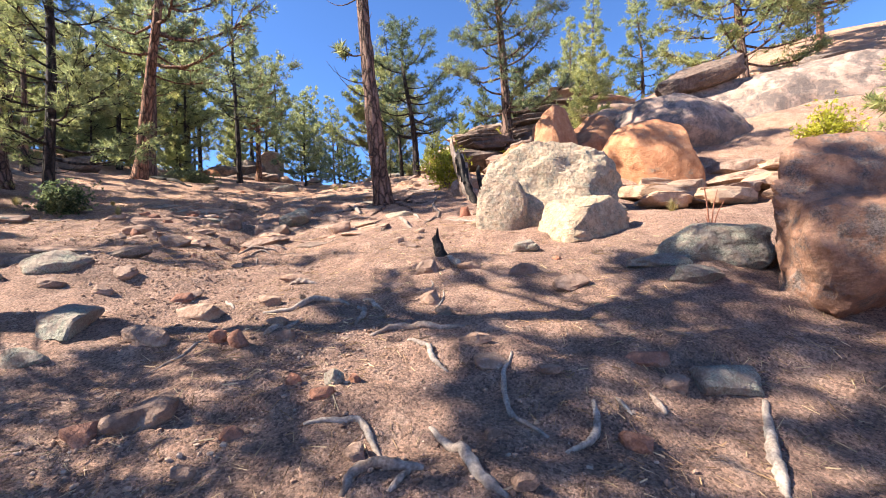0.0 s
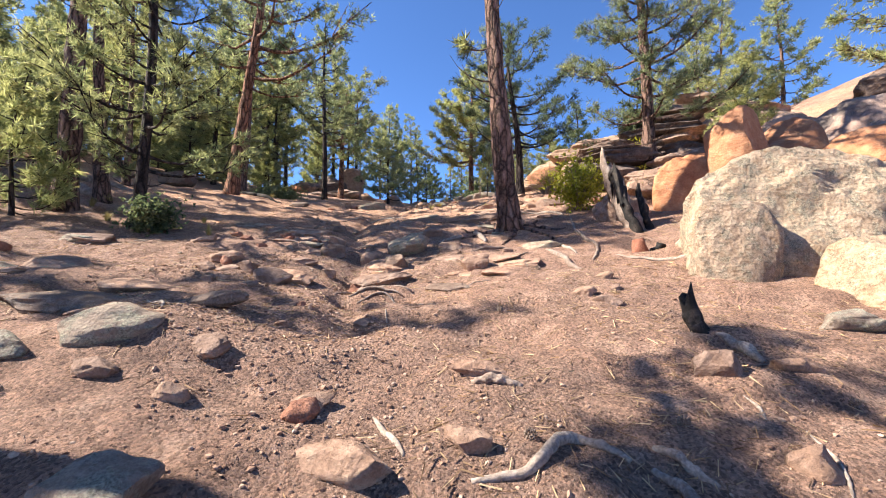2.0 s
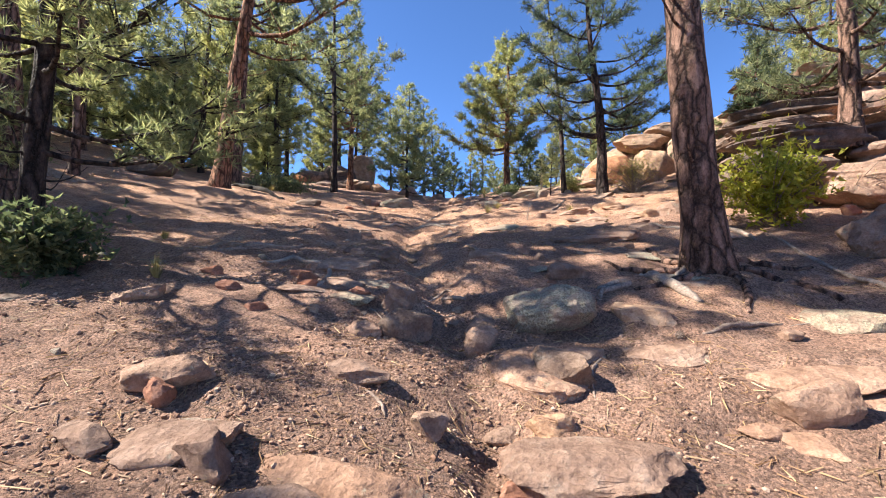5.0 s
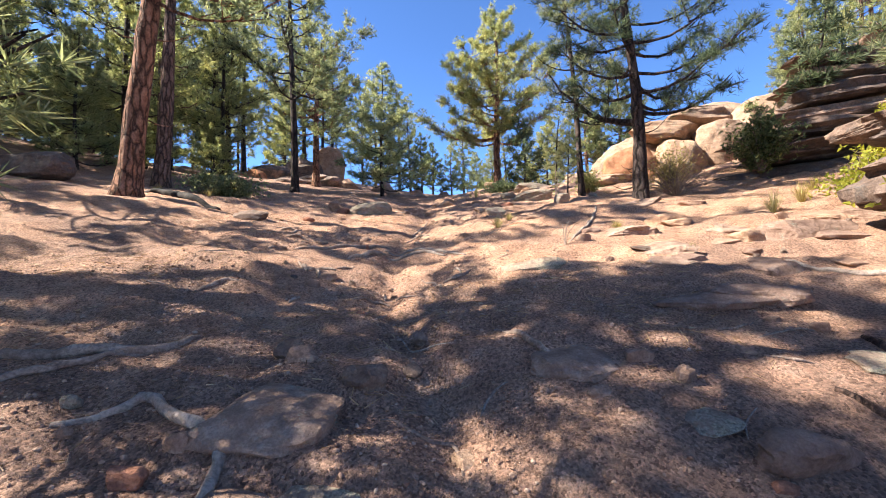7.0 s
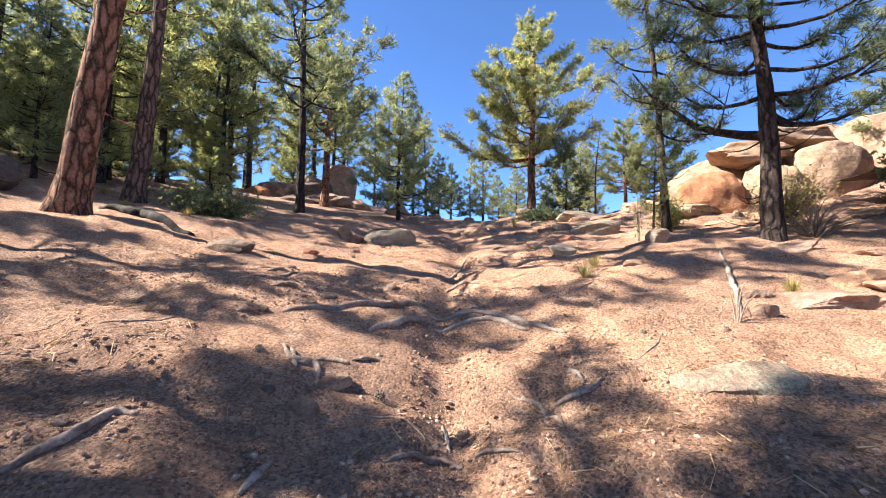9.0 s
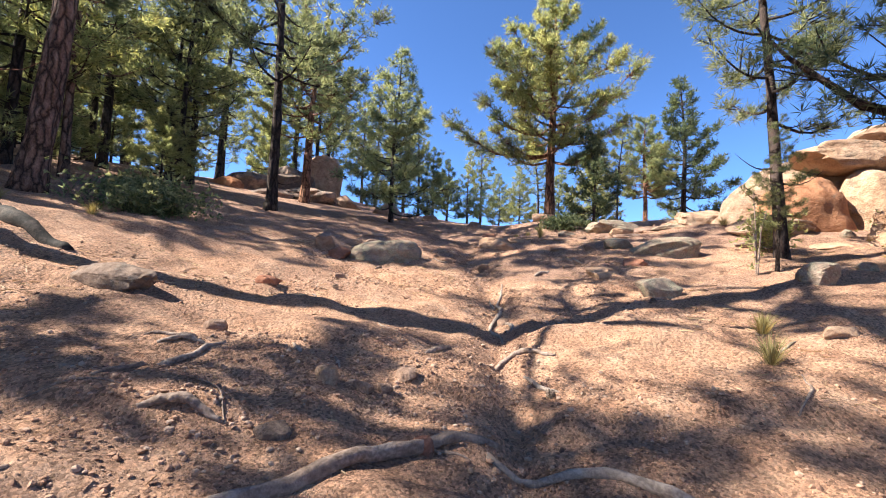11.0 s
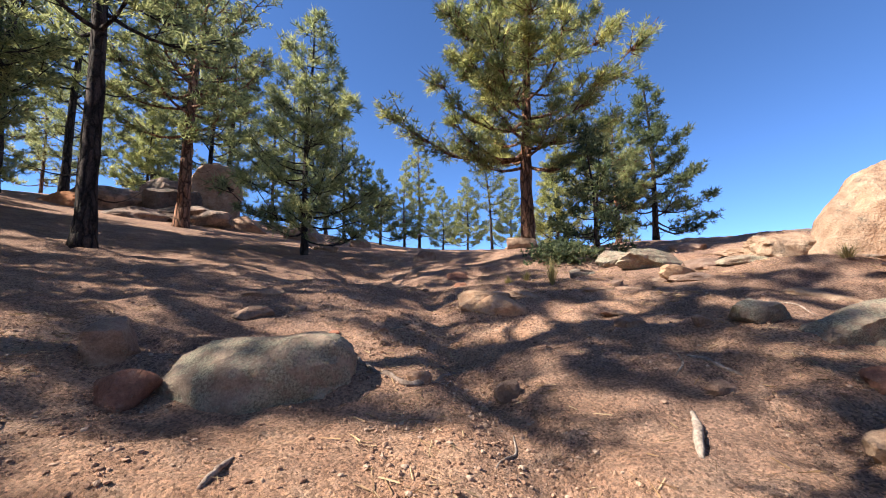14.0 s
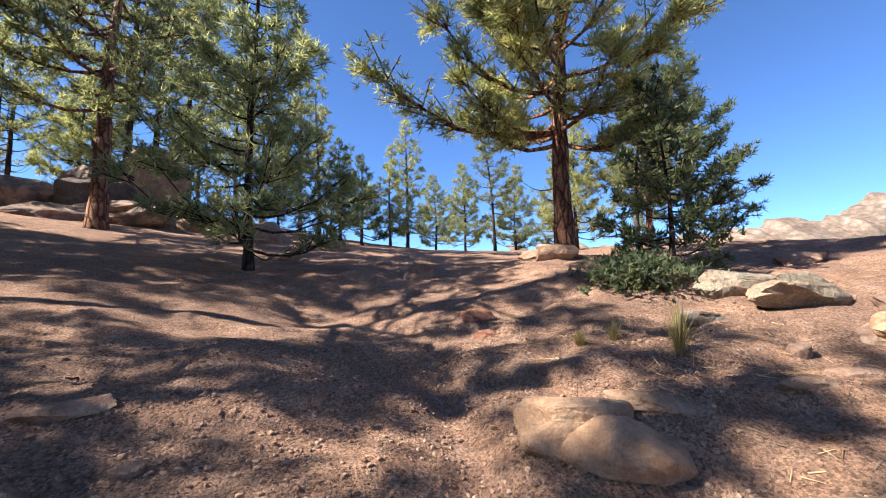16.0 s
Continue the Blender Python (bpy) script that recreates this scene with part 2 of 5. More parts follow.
def wood_material(name, low, mean, high, length=(1, 1, 1)):
    m, t, b = material(name, 0.85)
    n1 = tex(t, "ShaderNodeTexNoise", 6, detail=8, rough=0.7)
    n2 = tex(t, "ShaderNodeTexNoise", 50, detail=4, stretch=length)
    col = ramp(t, n1.outputs[0], [(0.3, low), (0.5, mean), (0.72, high)])
    col = mix(t, 0.7, col, ramp(t, n2.outputs[0], [(0.35, grey(0.5)), (0.6, grey(1.1))]), "MULTIPLY")
    t.links.new(col, b.inputs["Base Color"])
    n = bump(t, b, n1.outputs[0], 0.5, 0.02)
    bump(t, b, n2.outputs[0], 0.6, 0.008, n)
    return m


DIRT = dirt_material()
ROCK_BROWN = rock_material("brown_stone", (0.19, 0.115, 0.08), (0.34, 0.225, 0.165), (0.48, 0.355, 0.27), 0.15)
ROCK_GREY = rock_material("grey_lichen_stone", (0.16, 0.115, 0.09), (0.30, 0.235, 0.185), (0.44, 0.37, 0.29), 0.6, (0.28, 0.27, 0.205))
ROCK_RED = rock_material("red_stone", (0.20, 0.085, 0.055), (0.36, 0.17, 0.11), (0.48, 0.28, 0.20), 0.1)
ROCK_DARK = rock_material("dark_weathered_stone", (0.10, 0.068, 0.055), (0.20, 0.145, 0.115), (0.32, 0.25, 0.20), 0.4, (0.17, 0.15, 0.13))
ROCK_LEDGE = rock_material("dark_ledge_stone", (0.07, 0.05, 0.042), (0.15, 0.108, 0.088), (0.27, 0.205, 0.165), 0.35, (0.12, 0.105, 0.095))
ROCK_TAN = rock_material("tan_sandstone", (0.30, 0.18, 0.12), (0.45, 0.30, 0.20), (0.58, 0.43, 0.31), 0.1)
# dark crust paints tree shade over the rock along with its weathering varnish
ROCK_CLIFF = rock_material("weathered_shaded_granite", (0.24, 0.15, 0.115), (0.38, 0.26, 0.20), (0.50, 0.38, 0.30), 0.62, (0.15, 0.12, 0.105), 0.35)
ROCK_PALE = rock_material("pale_granite", (0.25, 0.15, 0.10), (0.41, 0.275, 0.185), (0.54, 0.40, 0.29), 0.3, (0.24, 0.19, 0.14), 0.6)
ROCK_ORANGE = rock_material("orange_granite", (0.27, 0.11, 0.055), (0.42, 0.20, 0.105), (0.54, 0.31, 0.18), 0.12, (0.25, 0.22, 0.17), 0.6)
ROCK_BROWNRED = rock_material("dark_stained_granite", (0.13, 0.065, 0.04), (0.27, 0.145, 0.095), (0.40, 0.25, 0.17), 0.5, (0.13, 0.11, 0.10), 0.5)
ROCK_BB = rock_material("speckled_lichen_granite", (0.22, 0.135, 0.085), (0.45, 0.33, 0.225), (0.60, 0.48, 0.35), 0.5, (0.29, 0.25, 0.18), 1.5)
BARK_RED = bark_material("orange_pine_bark", (0.15, 0.065, 0.04), (0.34, 0.165, 0.10), (0.46, 0.26, 0.175))
BARK_GREY = bark_material("grey_brown_pine_bark", (0.10, 0.055, 0.042), (0.23, 0.135, 0.10), (0.36, 0.235, 0.185))
BARK_DARK = bark_material("dark_pine_bark", (0.03, 0.022, 0.02), (0.075, 0.053, 0.045), (0.14, 0.10, 0.085))
NEEDLE_SUN = needle_material("yellow_green_needles", (0.15, 0.18, 0.105), (0.295, 0.32, 0.195), (0.46, 0.48, 0.32))
NEEDLE_MID = needle_material("green_needles", (0.10, 0.125, 0.08), (0.22, 0.245, 0.155), (0.38, 0.395, 0.265))
NEEDLE_DARK = needle_material("blue_green_needles", (0.05, 0.075, 0.055), (0.115, 0.145, 0.098), (0.22, 0.25, 0.17))
LEAF = needle_material("yellow_leaves", (0.20, 0.21, 0.03), (0.38, 0.38, 0.06), (0.52, 0.48, 0.12), 0.5)
STRAW = needle_material("dry_grass", (0.22, 0.17, 0.08), (0.38, 0.31, 0.16), (0.52, 0.44, 0.25), 0.3)
ROOTWOOD = wood_material("weathered_root_wood", (0.12, 0.08, 0.06), (0.26, 0.19, 0.15), (0.42, 0.34, 0.28))
PALEWOOD = wood_material("bleached_dead_wood", (0.17, 0.125, 0.10), (0.30, 0.235, 0.19), (0.44, 0.37, 0.31))
CHAR = wood_material("charred_wood", (0.008, 0.007, 0.006), (0.022, 0.018, 0.016), (0.10, 0.075, 0.06))
REDWOOD = wood_material("rotten_red_wood", (0.12, 0.04, 0.025), (0.26, 0.10, 0.06), (0.36, 0.18, 0.12))
STONES = {"b": (ROCK_BROWN, "brown"), "g": (ROCK_GREY, "grey lichen-spotted"), "r": (ROCK_RED, "reddish"), "d": (ROCK_DARK, "dark weathered"), "t": (ROCK_TAN, "pale tan sandstone")}


# ---- building helpers ----
def mesh_of(name, verts, faces, mat, smooth=True):
    me = bpy.data.meshes.new(name)
    verts, faces = np.asarray(verts, np.float32), np.asarray(faces, np.int32)
    k = faces.shape[1]
    me.vertices.add(len(verts))
    me.vertices.foreach_set("co", verts.ravel())
    me.loops.add(faces.size)
    me.loops.foreach_set("vertex_index", faces.ravel())
    me.polygons.add(len(faces))
    me.polygons.foreach_set("loop_start", np.arange(0, faces.size, k, dtype=np.int32))
    me.polygons.foreach_set("use_smooth", np.full(len(faces), smooth))
    me.update(calc_edges=True)
    me.validate()
    me.materials.append(mat)
    return me


def part(name, me, parent, label=""):
    ob = new(name, me)
    ob.parent = parent
    return tagged(ob, label) if label else ob


SPHERES = {}


def sphere(sub):
    if sub not in SPHERES:
        bm = bmesh.new()
        bmesh.ops.create_icosphere(bm, subdivisions=sub, radius=1)
        bm.verts.ensure_lookup_table()
        SPHERES[sub] = (np.array([v.co[:] for v in bm.verts]), np.array([[v.index for v in f.verts] for f in bm.faces]))
        bm.free()
    return SPHERES[sub]


def rock_shape(w, d, h, seed, sub=4, cuts=9, box=0.75, rough=0.06, bed=0.0):
    """A weathered block w x d x h whose base lies a little under z = 0."""
    rng = np.random.default_rng(seed)
    p, f = sphere(sub)
    p = np.sign(p) * np.abs(p) ** box
    for n in range(cuts):
        a = rng.normal(size=3)
        a[2] = a[2] * 0.7 + (0.25 if n % 3 == 0 else 0)
        a /= np.linalg.norm(a)
        over = np.maximum(0, p @ a - rng.uniform(0.62, 0.95))
        p = p - over[:, None] * a * 0.93
    q = p + seed * 7.31
    p = p * (1 + 2.2 * rough * grain(q, 0.8, seed) + rough * grain(q, 0.33, seed + 1) + 0.5 * rough * grain(q, 0.14, seed + 2))[:, None]
    if sub >= 5:
        p = p * (1 + 0.28 * rough * grain(q, 0.06, seed + 3))[:, None]
    if bed:
        s = grain(q * (0.25, 0.25, 1), 0.28, seed + 4)
        p[:, :2] *= (1 + bed * np.clip(s * 2.5, -1, 1))[:, None]
    p = p / (p.max(0) - p.min(0)) * (w, d, h)
    p -= (p.max(0) + p.min(0)) / 2
    p[:, 2] += h * 0.5
    return p, f


TALLY = [100]


def rock_at(name, x, y, z, w, d, h, turn, mat, label, category="rock", sub=4, cuts=9, box=0.75, rough=0.06, bed=0.0, tilt=(0, 0), group=""):
    TALLY[0] += 1
    p, f = rock_shape(w, d, h, TALLY[0], sub, cuts, box, rough, bed)
    me = mesh_of(name, p, f, mat)
    me.set_sharp_from_angle(angle=radians(30))
    ob = new(name, me)
    ob.matrix_world = pose(x, y, z, tilt[0], tilt[1], turn)
    return tagged(ob, label, category, group)


def stone(x, y, w, d, h, kind):
    """A loose stone half sunk in the ground."""
    rng = random.Random(int(x * 1000) + int(y * 77))
    mat, word = STONES[kind]
    shape = "flat" if h < 0.4 * w else "rounded"
    lay = [math.degrees(math.atan((height(x, y + s) - height(x, y - s)) / (2 * s))) for s in (max(0.1, d / 2),)][0]
    sub = 5 if w > 0.9 else 4 if w > 0.3 else 3
    hh = max(h, 0.22 * min(w, d)) * 1.35
    zz = min(height(x, y - 0.35 * d), height(x, y)) - (0.5 if kind == "t" and w > 1.1 else 0.3) * hh
    size = "large" if w > 0.8 else "small" if w < 0.22 else "fist-worn" if w < 0.3 else "trail"
    size = {"fist-worn": "small"}.get(size, size)
    return rock_at("stone", x, y, zz, w, d, hh, rng.uniform(-25, 25), mat,
                   f"{word} {shape} {size} stone sunk in reddish trail dirt" if size != "trail" else f"{word} {shape} stone sunk in reddish trail dirt",
                   "stone", sub, 13, rng.uniform(0.5, 0.78), 0.06, 0, (lay * 0.7, rng.uniform(-8, 8)), "loose trail stones")


def tube(path, radii, sides=10, knots=0.0, seed=0, closed=True):
    """Vertices and quads of a round, uneven bar along a path."""
    path, radii = np.asarray(path, float), np.asarray(radii, float)
    n = len(path)
    ahead = np.gradient(path, axis=0)
    ahead /= np.linalg.norm(ahead, axis=1)[:, None] + 1e-9
    ref = np.array([0.0, 0.0, 1.0]) if abs(ahead[:, 2]).mean() < 0.8 else np.array([1.0, 0.0, 0.0])
    s1 = np.cross(ahead, ref)
    s1 /= np.linalg.norm(s1, axis=1)[:, None] + 1e-9
    s2 = np.cross(s1, ahead)
    a = np.arange(sides) * 2 * math.pi / sides
    ring = s1[:, None] * np.cos(a)[None, :, None] + s2[:, None] * np.sin(a)[None, :, None]
    r = np.repeat(radii[:, None], sides, 1)
    if knots:
        pts = (path[:, None] + ring * radii[:, None, None]).reshape(-1, 3)
        r = r * (1 + knots * grain(pts, max(0.02, radii.mean() * 1.3), seed).reshape(n, sides))
    v = (path[:, None] + ring * r[..., None]).reshape(-1, 3)
    i, j = np.meshgrid(np.arange(n - 1), np.arange(sides), indexing="ij")
    k = (j + 1) % sides
    f = np.stack([i * sides + j, i * sides + k, (i + 1) * sides + k, (i + 1) * sides + j], -1).reshape(-1, 4)
    if closed:
        v = np.vstack([v, path[:1], path[-1:]])
        c0, c1 = n * sides, n * sides + 1
        j = np.arange(sides)
        k = (j + 1) % sides
        cap0 = np.stack([k, j, np.full(sides, c0), np.full(sides, c0)], -1)
        cap1 = np.stack([(n - 1) * sides + j, (n - 1) * sides + k, np.full(sides, c1), np.full(sides, c1)], -1)
        f = np.vstack([f, cap0, cap1])
    return v, f


def quads_mesh(name, v, f, mat):
    """Like mesh_of, for quads of which some are triangles with a doubled corner."""
    tri = np.vstack([f[:, [0, 1, 2]], f[f[:, 2] != f[:, 3]][:, [0, 2, 3]]])
    return mesh_of(name, v, tri, mat)


def joined(parts):
    vs, fs, n = [], [], 0
    for v, f in parts:
        vs.append(v)
        fs.append(f + n)
        n += len(v)
    return np.vstack(vs), np.vstack(fs)


def curve_through(points, n):
    """n points along a smooth curve through the points."""
    p = np.asarray(points, float)
    if len(p) == 2:
        return p[0] + (p[1] - p[0]) * np.linspace(0, 1, n)[:, None]
    p = np.vstack([2 * p[0] - p[1], p, 2 * p[-1] - p[-2]])
    out = []
    for s in np.linspace(0, len(p) - 3 - 1e-6, n):
        i, u = int(s), s - int(s)
        a, b, c, d = p[i:i + 4]
        out.append(0.5 * (2 * b + (c - a) * u + (2 * a - 5 * b + 4 * c - d) * u * u + (3 * b - a - 3 * c + d) * u ** 3))
    return np.array(out)


def root(points, r, mat=None, name="tree_root", label=""):
    """A root or stick that winds over the ground."""
    TALLY[0] += 1
    n = 26
    r = min(0.8 * r, 0.075) if r < 0.1 else r
    xy = curve_through([(x, y, 0) for x, y in points], n)
    rng = np.random.default_rng(TALLY[0])
    xy[:, :2] += 0.4 * r * np.stack([grain(xy + TALLY[0], 0.2, 8), grain(xy - TALLY[0], 0.2, 9)], -1)
    z = land(xy[:, 0], xy[:, 1])
    arch = np.sin(np.linspace(0, math.pi, n))
    xy[:, 2] = z + r * (0.85 * arch - 0.15) + 0.3 * r * grain(xy, 0.25, 3)
    base = xy.mean(0)
    radii = r * (0.6 + 0.55 * arch) * rng.uniform(0.85, 1.1)
    v, f = tube(xy - base, radii, 12, 0.35, TALLY[0])
    ob = new(name, quads_mesh(name, v, f, mat or (PALEWOOD if TALLY[0] % 4 == 0 else ROOTWOOD)))
    ob.location = base
    pale = (mat or (PALEWOOD if TALLY[0] % 4 == 0 else ROOTWOOD)) == PALEWOOD
    thick = "thick" if r > 0.045 else "thin"
    return tagged(ob, label or f"{thick} {'bleached grey' if pale else 'weathered brown'} pine root across the eroded trail", "root", "exposed roots")


# ---- trees ----
def tufts(centres, ways, size, blades, width, rng, spread=1.2):
    """Bunches of needles: slim triangles fanned out from each twig end."""
    n = len(centres)
    c = np.repeat(centres, blades, 0)
    w = np.repeat(ways, blades, 0)
    d = rng.normal(size=(n * blades, 3))
    d /= np.linalg.norm(d, axis=1)[:, None]
    d = d * spread + w
    d /= np.linalg.norm(d, axis=1)[:, None] + 1e-9
    side = np.cross(d, rng.normal(size=d.shape))
    side /= np.linalg.norm(side, axis=1)[:, None] + 1e-9
    length = size * rng.uniform(0.65, 1.25, (n * blades, 1))
    wid = width * rng.uniform(0.7, 1.3, (n * blades, 1))
    v = np.stack([c - side * wid * 0.5, c + d * length * 0.25 + side * wid, c + d * length], 1).reshape(-1, 3)
    i = np.arange(n * blades)[:, None] * 3
    return v, i + np.array([[0, 1, 2]])


def pine(name, seed, tall, girth, crown_from, reach, limbs, bark, needles, label, lean=(0, 0), shape="round", fill=1.0,
         low_limbs=(), blades=8, tuft=0.23, dead=6, sides=14, bend=0.15, category="pine tree", width=0.024, group="pine trees"):
    """A pine as trunk, limbs and crown under one base; shape: round, cone or flat."""
    rng = np.random.default_rng(seed)
    tree = tagged(new(name), label, category, group)
    n = 34
    s = np.linspace(0, 1, n)
    mid = np.stack([lean[0] * tall * s + bend * np.sin(s * 5 + seed) * s, lean[1] * tall * s + bend * np.sin(s * 4 + 2 * seed) * s, tall * s - 0.25], -1)
    radii = girth / 2 * ((1 - s) ** 0.75 * 0.95 + 0.03) * (1 + 0.55 * np.exp(-s * tall / 0.35))
    v, f = tube(mid, radii, sides, 0.14, seed)
    part("trunk", quads_mesh("trunk", v, f, bark), tree)
    at, aim = [], []

    def limb(h, az, length, lift, thick, leafy=1.0):
        k = int(np.clip(h / tall * (n - 1), 0, n - 1))
        st = mid[k].copy()
        m = 7
        u = np.linspace(0, 1, m)
        out = np.array([math.cos(az), math.sin(az), 0])
        path = st + out * (length * u)[:, None]
        path[:, 2] += length * (lift * u + 0.30 * u ** 2.2 - 0.12 * np.sin(u * math.pi))
        wig = length * 0.07
        path += wig * u[:, None] * np.stack([grain(path + seed, 0.7, 1), grain(path + seed, 0.7, 2), grain(path + seed, 0.7, 3)], -1)
        wood = [tube(path, thick * (1 - 0.85 * u), 5, closed=False)]
        if leafy <= 0:
            v, f = wood[0]
            part("limb", quads_mesh("limb", v, f, bark), tree, "bare dead limb")
            return
        twigs = max(3, int(length * 12.5 * fill * leafy))
        for _ in range(twigs):
            u0 = rng.uniform(0.25, 1.0) ** 0.7
            b = path[int(u0 * (m - 1))] + rng.normal(size=3) * 0.04
            turn = az + rng.normal() * 0.85
            ln = length * rng.uniform(0.10, 0.30) * (1.25 - 0.6 * u0) + 0.12
            e = b + np.array([math.cos(turn) * ln, math.sin(turn) * ln, ln * rng.uniform(0.05, 0.75)])
            if rng.random() < 0.4:
                wood.append(tube(np.linspace(b, e, 2), np.array([0.012, 0.005]) * (1 + length * 0.2), 3, closed=False))
            q = int(2 + 3 * rng.random())
            for g in range(q):
                c = b + (e - b) * (0.45 + 0.6 * g / q) + rng.normal(size=3) * 0.055
                at.append(c)
                aim.append((e - b) / (np.linalg.norm(e - b) + 1e-9) * 0.6 + np.array([0, 0, 0.45]))
        v, f = joined(wood)
        part("limb", quads_mesh("limb", v, f, bark), tree)

    for i in range(limbs):
        u = (i + rng.random()) / limbs
        h = crown_from + (tall - crown_from) * u
        if shape == "cone":
            ln = reach * (1.02 - u) ** 0.85
        elif shape == "flat":
            ln = reach * (0.75 + 0.35 * math.sin(u * 3)) * (1.0 if u < 0.85 else 0.6)
        else:
            ln = reach * (0.45 + 0.6 * math.sin(min(1, u * 1.05 + 0.18) * math.pi) ** 0.8) * (1 - 0.35 * u)
        ln *= rng.uniform(0.6, 1.15)
        limb(h, i * 2.399 + rng.normal() * 0.4, max(0.25, ln), rng.uniform(-0.08, 0.25) + 0.35 * u, girth * 0.11 * (1.1 - 0.8 * u) + 0.008)
    for _ in range(dead):
        limb(rng.uniform(0.25, 1.0) * crown_from, rng.uniform(0, 6.28), rng.uniform(0.3, 0.9) * min(1.6, reach * 0.6), rng.uniform(-0.25, 0.1), 0.014 + girth * 0.02, 0)
    for h, az, ln, lift, thick in low_limbs:
        limb(h, radians(az), ln, lift, thick, 0.9)
    top = mid[-1]
    for _ in range(8):
        at.append(top + rng.normal(size=3) * 0.1 + (0, 0, -0.1))
        aim.append(np.array([0, 0, 1.0]))
    v, f = tufts(np.array(at), np.array(aim), tuft, blades, width, rng)
    part("crown", mesh_of("crown", v, f, needles, False), tree)
    return tree


def stand(tree, x, y, turn=0.0, size=1.0, z=None):
    """Puts a tree at its place."""
    tree.matrix_basis = pose(x, y, height(x, y) if z is None else z, 0, 0, turn) @ Matrix.Scale(size, 4)
    return tree


def again(tree, x, y, turn, size, label=""):
    got = copy_thing(tree, pose(x, y, height(x, y), 0, 0, turn) @ Matrix.Scale(size, 4))
    return tagged(got, label)


def bush(name, x, y, w, h, mat, label, category, stems=26, leaf=0.05, seed=1, per=26, group="", z=None, wood=None):
    """A shrub: many stems from one root crown and small leaves along them."""
    rng = np.random.default_rng(seed)
    thing = tagged(new(name), label, category, group)
    thing.location = (x, y, height(x, y) - 0.04 if z is None else z)
    sticks, at, aim = [], [], []
    for i in range(stems):
        az, out = rng.uniform(0, 6.28), rng.uniform(0.15, 1.0)
        end = np.array([math.cos(az) * out * w / 2, math.sin(az) * out * w / 2, h * rng.uniform(0.5, 1.0) * (1.15 - 0.5 * out)])
        path = curve_through([(0.05 * end[0], 0.05 * end[1], 0), end * (0.4, 0.4, 0.65), end], 7)
        sticks.append(tube(path, 0.013 * np.linspace(1, 0.3, 7) * (0.5 + h * 0.5), 5, closed=False))
        for _ in range(per):
            u = rng.uniform(0.3, 1.05)
            k = path[min(6, int(u * 6))]
            at.append(k + rng.normal(size=3) * 0.07 * w)
            aim.append(np.array([rng.normal() * 0.4, rng.normal() * 0.4, 0.5]))
    v, f = joined(sticks)
    part("stem_tangle", quads_mesh("stem_tangle", v, f, wood or ROOTWOOD), thing)
    v, f = tufts(np.array(at), np.array(aim), leaf, 4, leaf * 0.32, rng, 1.2)
    part("foliage", mesh_of("foliage", v, f, mat, False), thing)
    return thing


def grass_tuft(x, y, h, w, seed, label="dry straw-coloured bunchgrass tuft beside the trail"):
    rng = np.random.default_rng(seed)
    n = 150
    az, out = rng.uniform(0, 6.28, n), rng.uniform(0.1, 1, n)
    a = np.stack([np.cos(az), np.sin(az), np.zeros(n)], -1) * (0.06 * w + 0.0 * out)[:, None] * rng.uniform(0, 1, (n, 1))
    e = np.stack([np.cos(az) * out * w / 2, np.sin(az) * out * w / 2, h * rng.uniform(0.45, 1, n) * (1.1 - 0.35 * out)], -1)
    m = (a + e) / 2 + (0, 0, 0.12 * h)
    side = np.stack([-np.sin(az), np.cos(az), np.zeros(n)], -1) * 0.0026
    v = np.stack([a - side, a + side, m + side, m - side, e], 1).reshape(-1, 3)
    i = np.arange(n)[:, None] * 5
    f = np.vstack([i + [[0, 1, 2, 3]], i + [[3, 2, 4, 4]]])
    ob = new("grass_tuft", quads_mesh("grass_tuft", v, f, STRAW))
    ob.location = (x, y, height(x, y) - 0.02)
    return tagged(ob, label, "grass", "grass tufts")


# ---- ground ----
def spaced(lo, hi, fine, outer_lo, outer_hi):
    mid = list(np.arange(lo, hi, fine))
    left, right, st = [], [], fine
    p = lo
    while p > outer_lo:
        st *= 1.12
        p -= st
        left.append(p)
    p, st = mid[-1], fine
    while p < outer_hi:
        st *= 1.12
        p += st
        right.append(p)
    return np.array(left[::-1] + mid + right)


def make_ground():
    xs, ys = spaced(-13, 4.5, 0.06, -700, 700), spaced(0.3, 29, 0.07, -500, 900)
    X, Y = np.meshgrid(xs, ys, indexing="ij")
    Z = land(X.ravel(), Y.ravel())
    v = np.stack([X.ravel(), Y.ravel(), Z], -1)
    ny = len(ys)
    i, j = np.meshgrid(np.arange(len(xs) - 1), np.arange(ny - 1), indexing="ij")
    f = np.stack([i * ny + j, (i + 1) * ny + j, (i + 1) * ny + j + 1, i * ny + j + 1], -1).reshape(-1, 4)
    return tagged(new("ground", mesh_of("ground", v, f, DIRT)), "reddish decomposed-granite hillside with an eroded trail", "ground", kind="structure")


make_ground()

# ---- boulders and cliffs beside the trail ----
def boulder(x, y, top, w, d, h, turn, mat, label, **more):
    """A boulder given by its top; h reaches down into the ground."""
    more.setdefault("sub", 5)
    return rock_at("boulder", x, y, top - h, w, d, h, turn, mat, label, "boulder", **more)


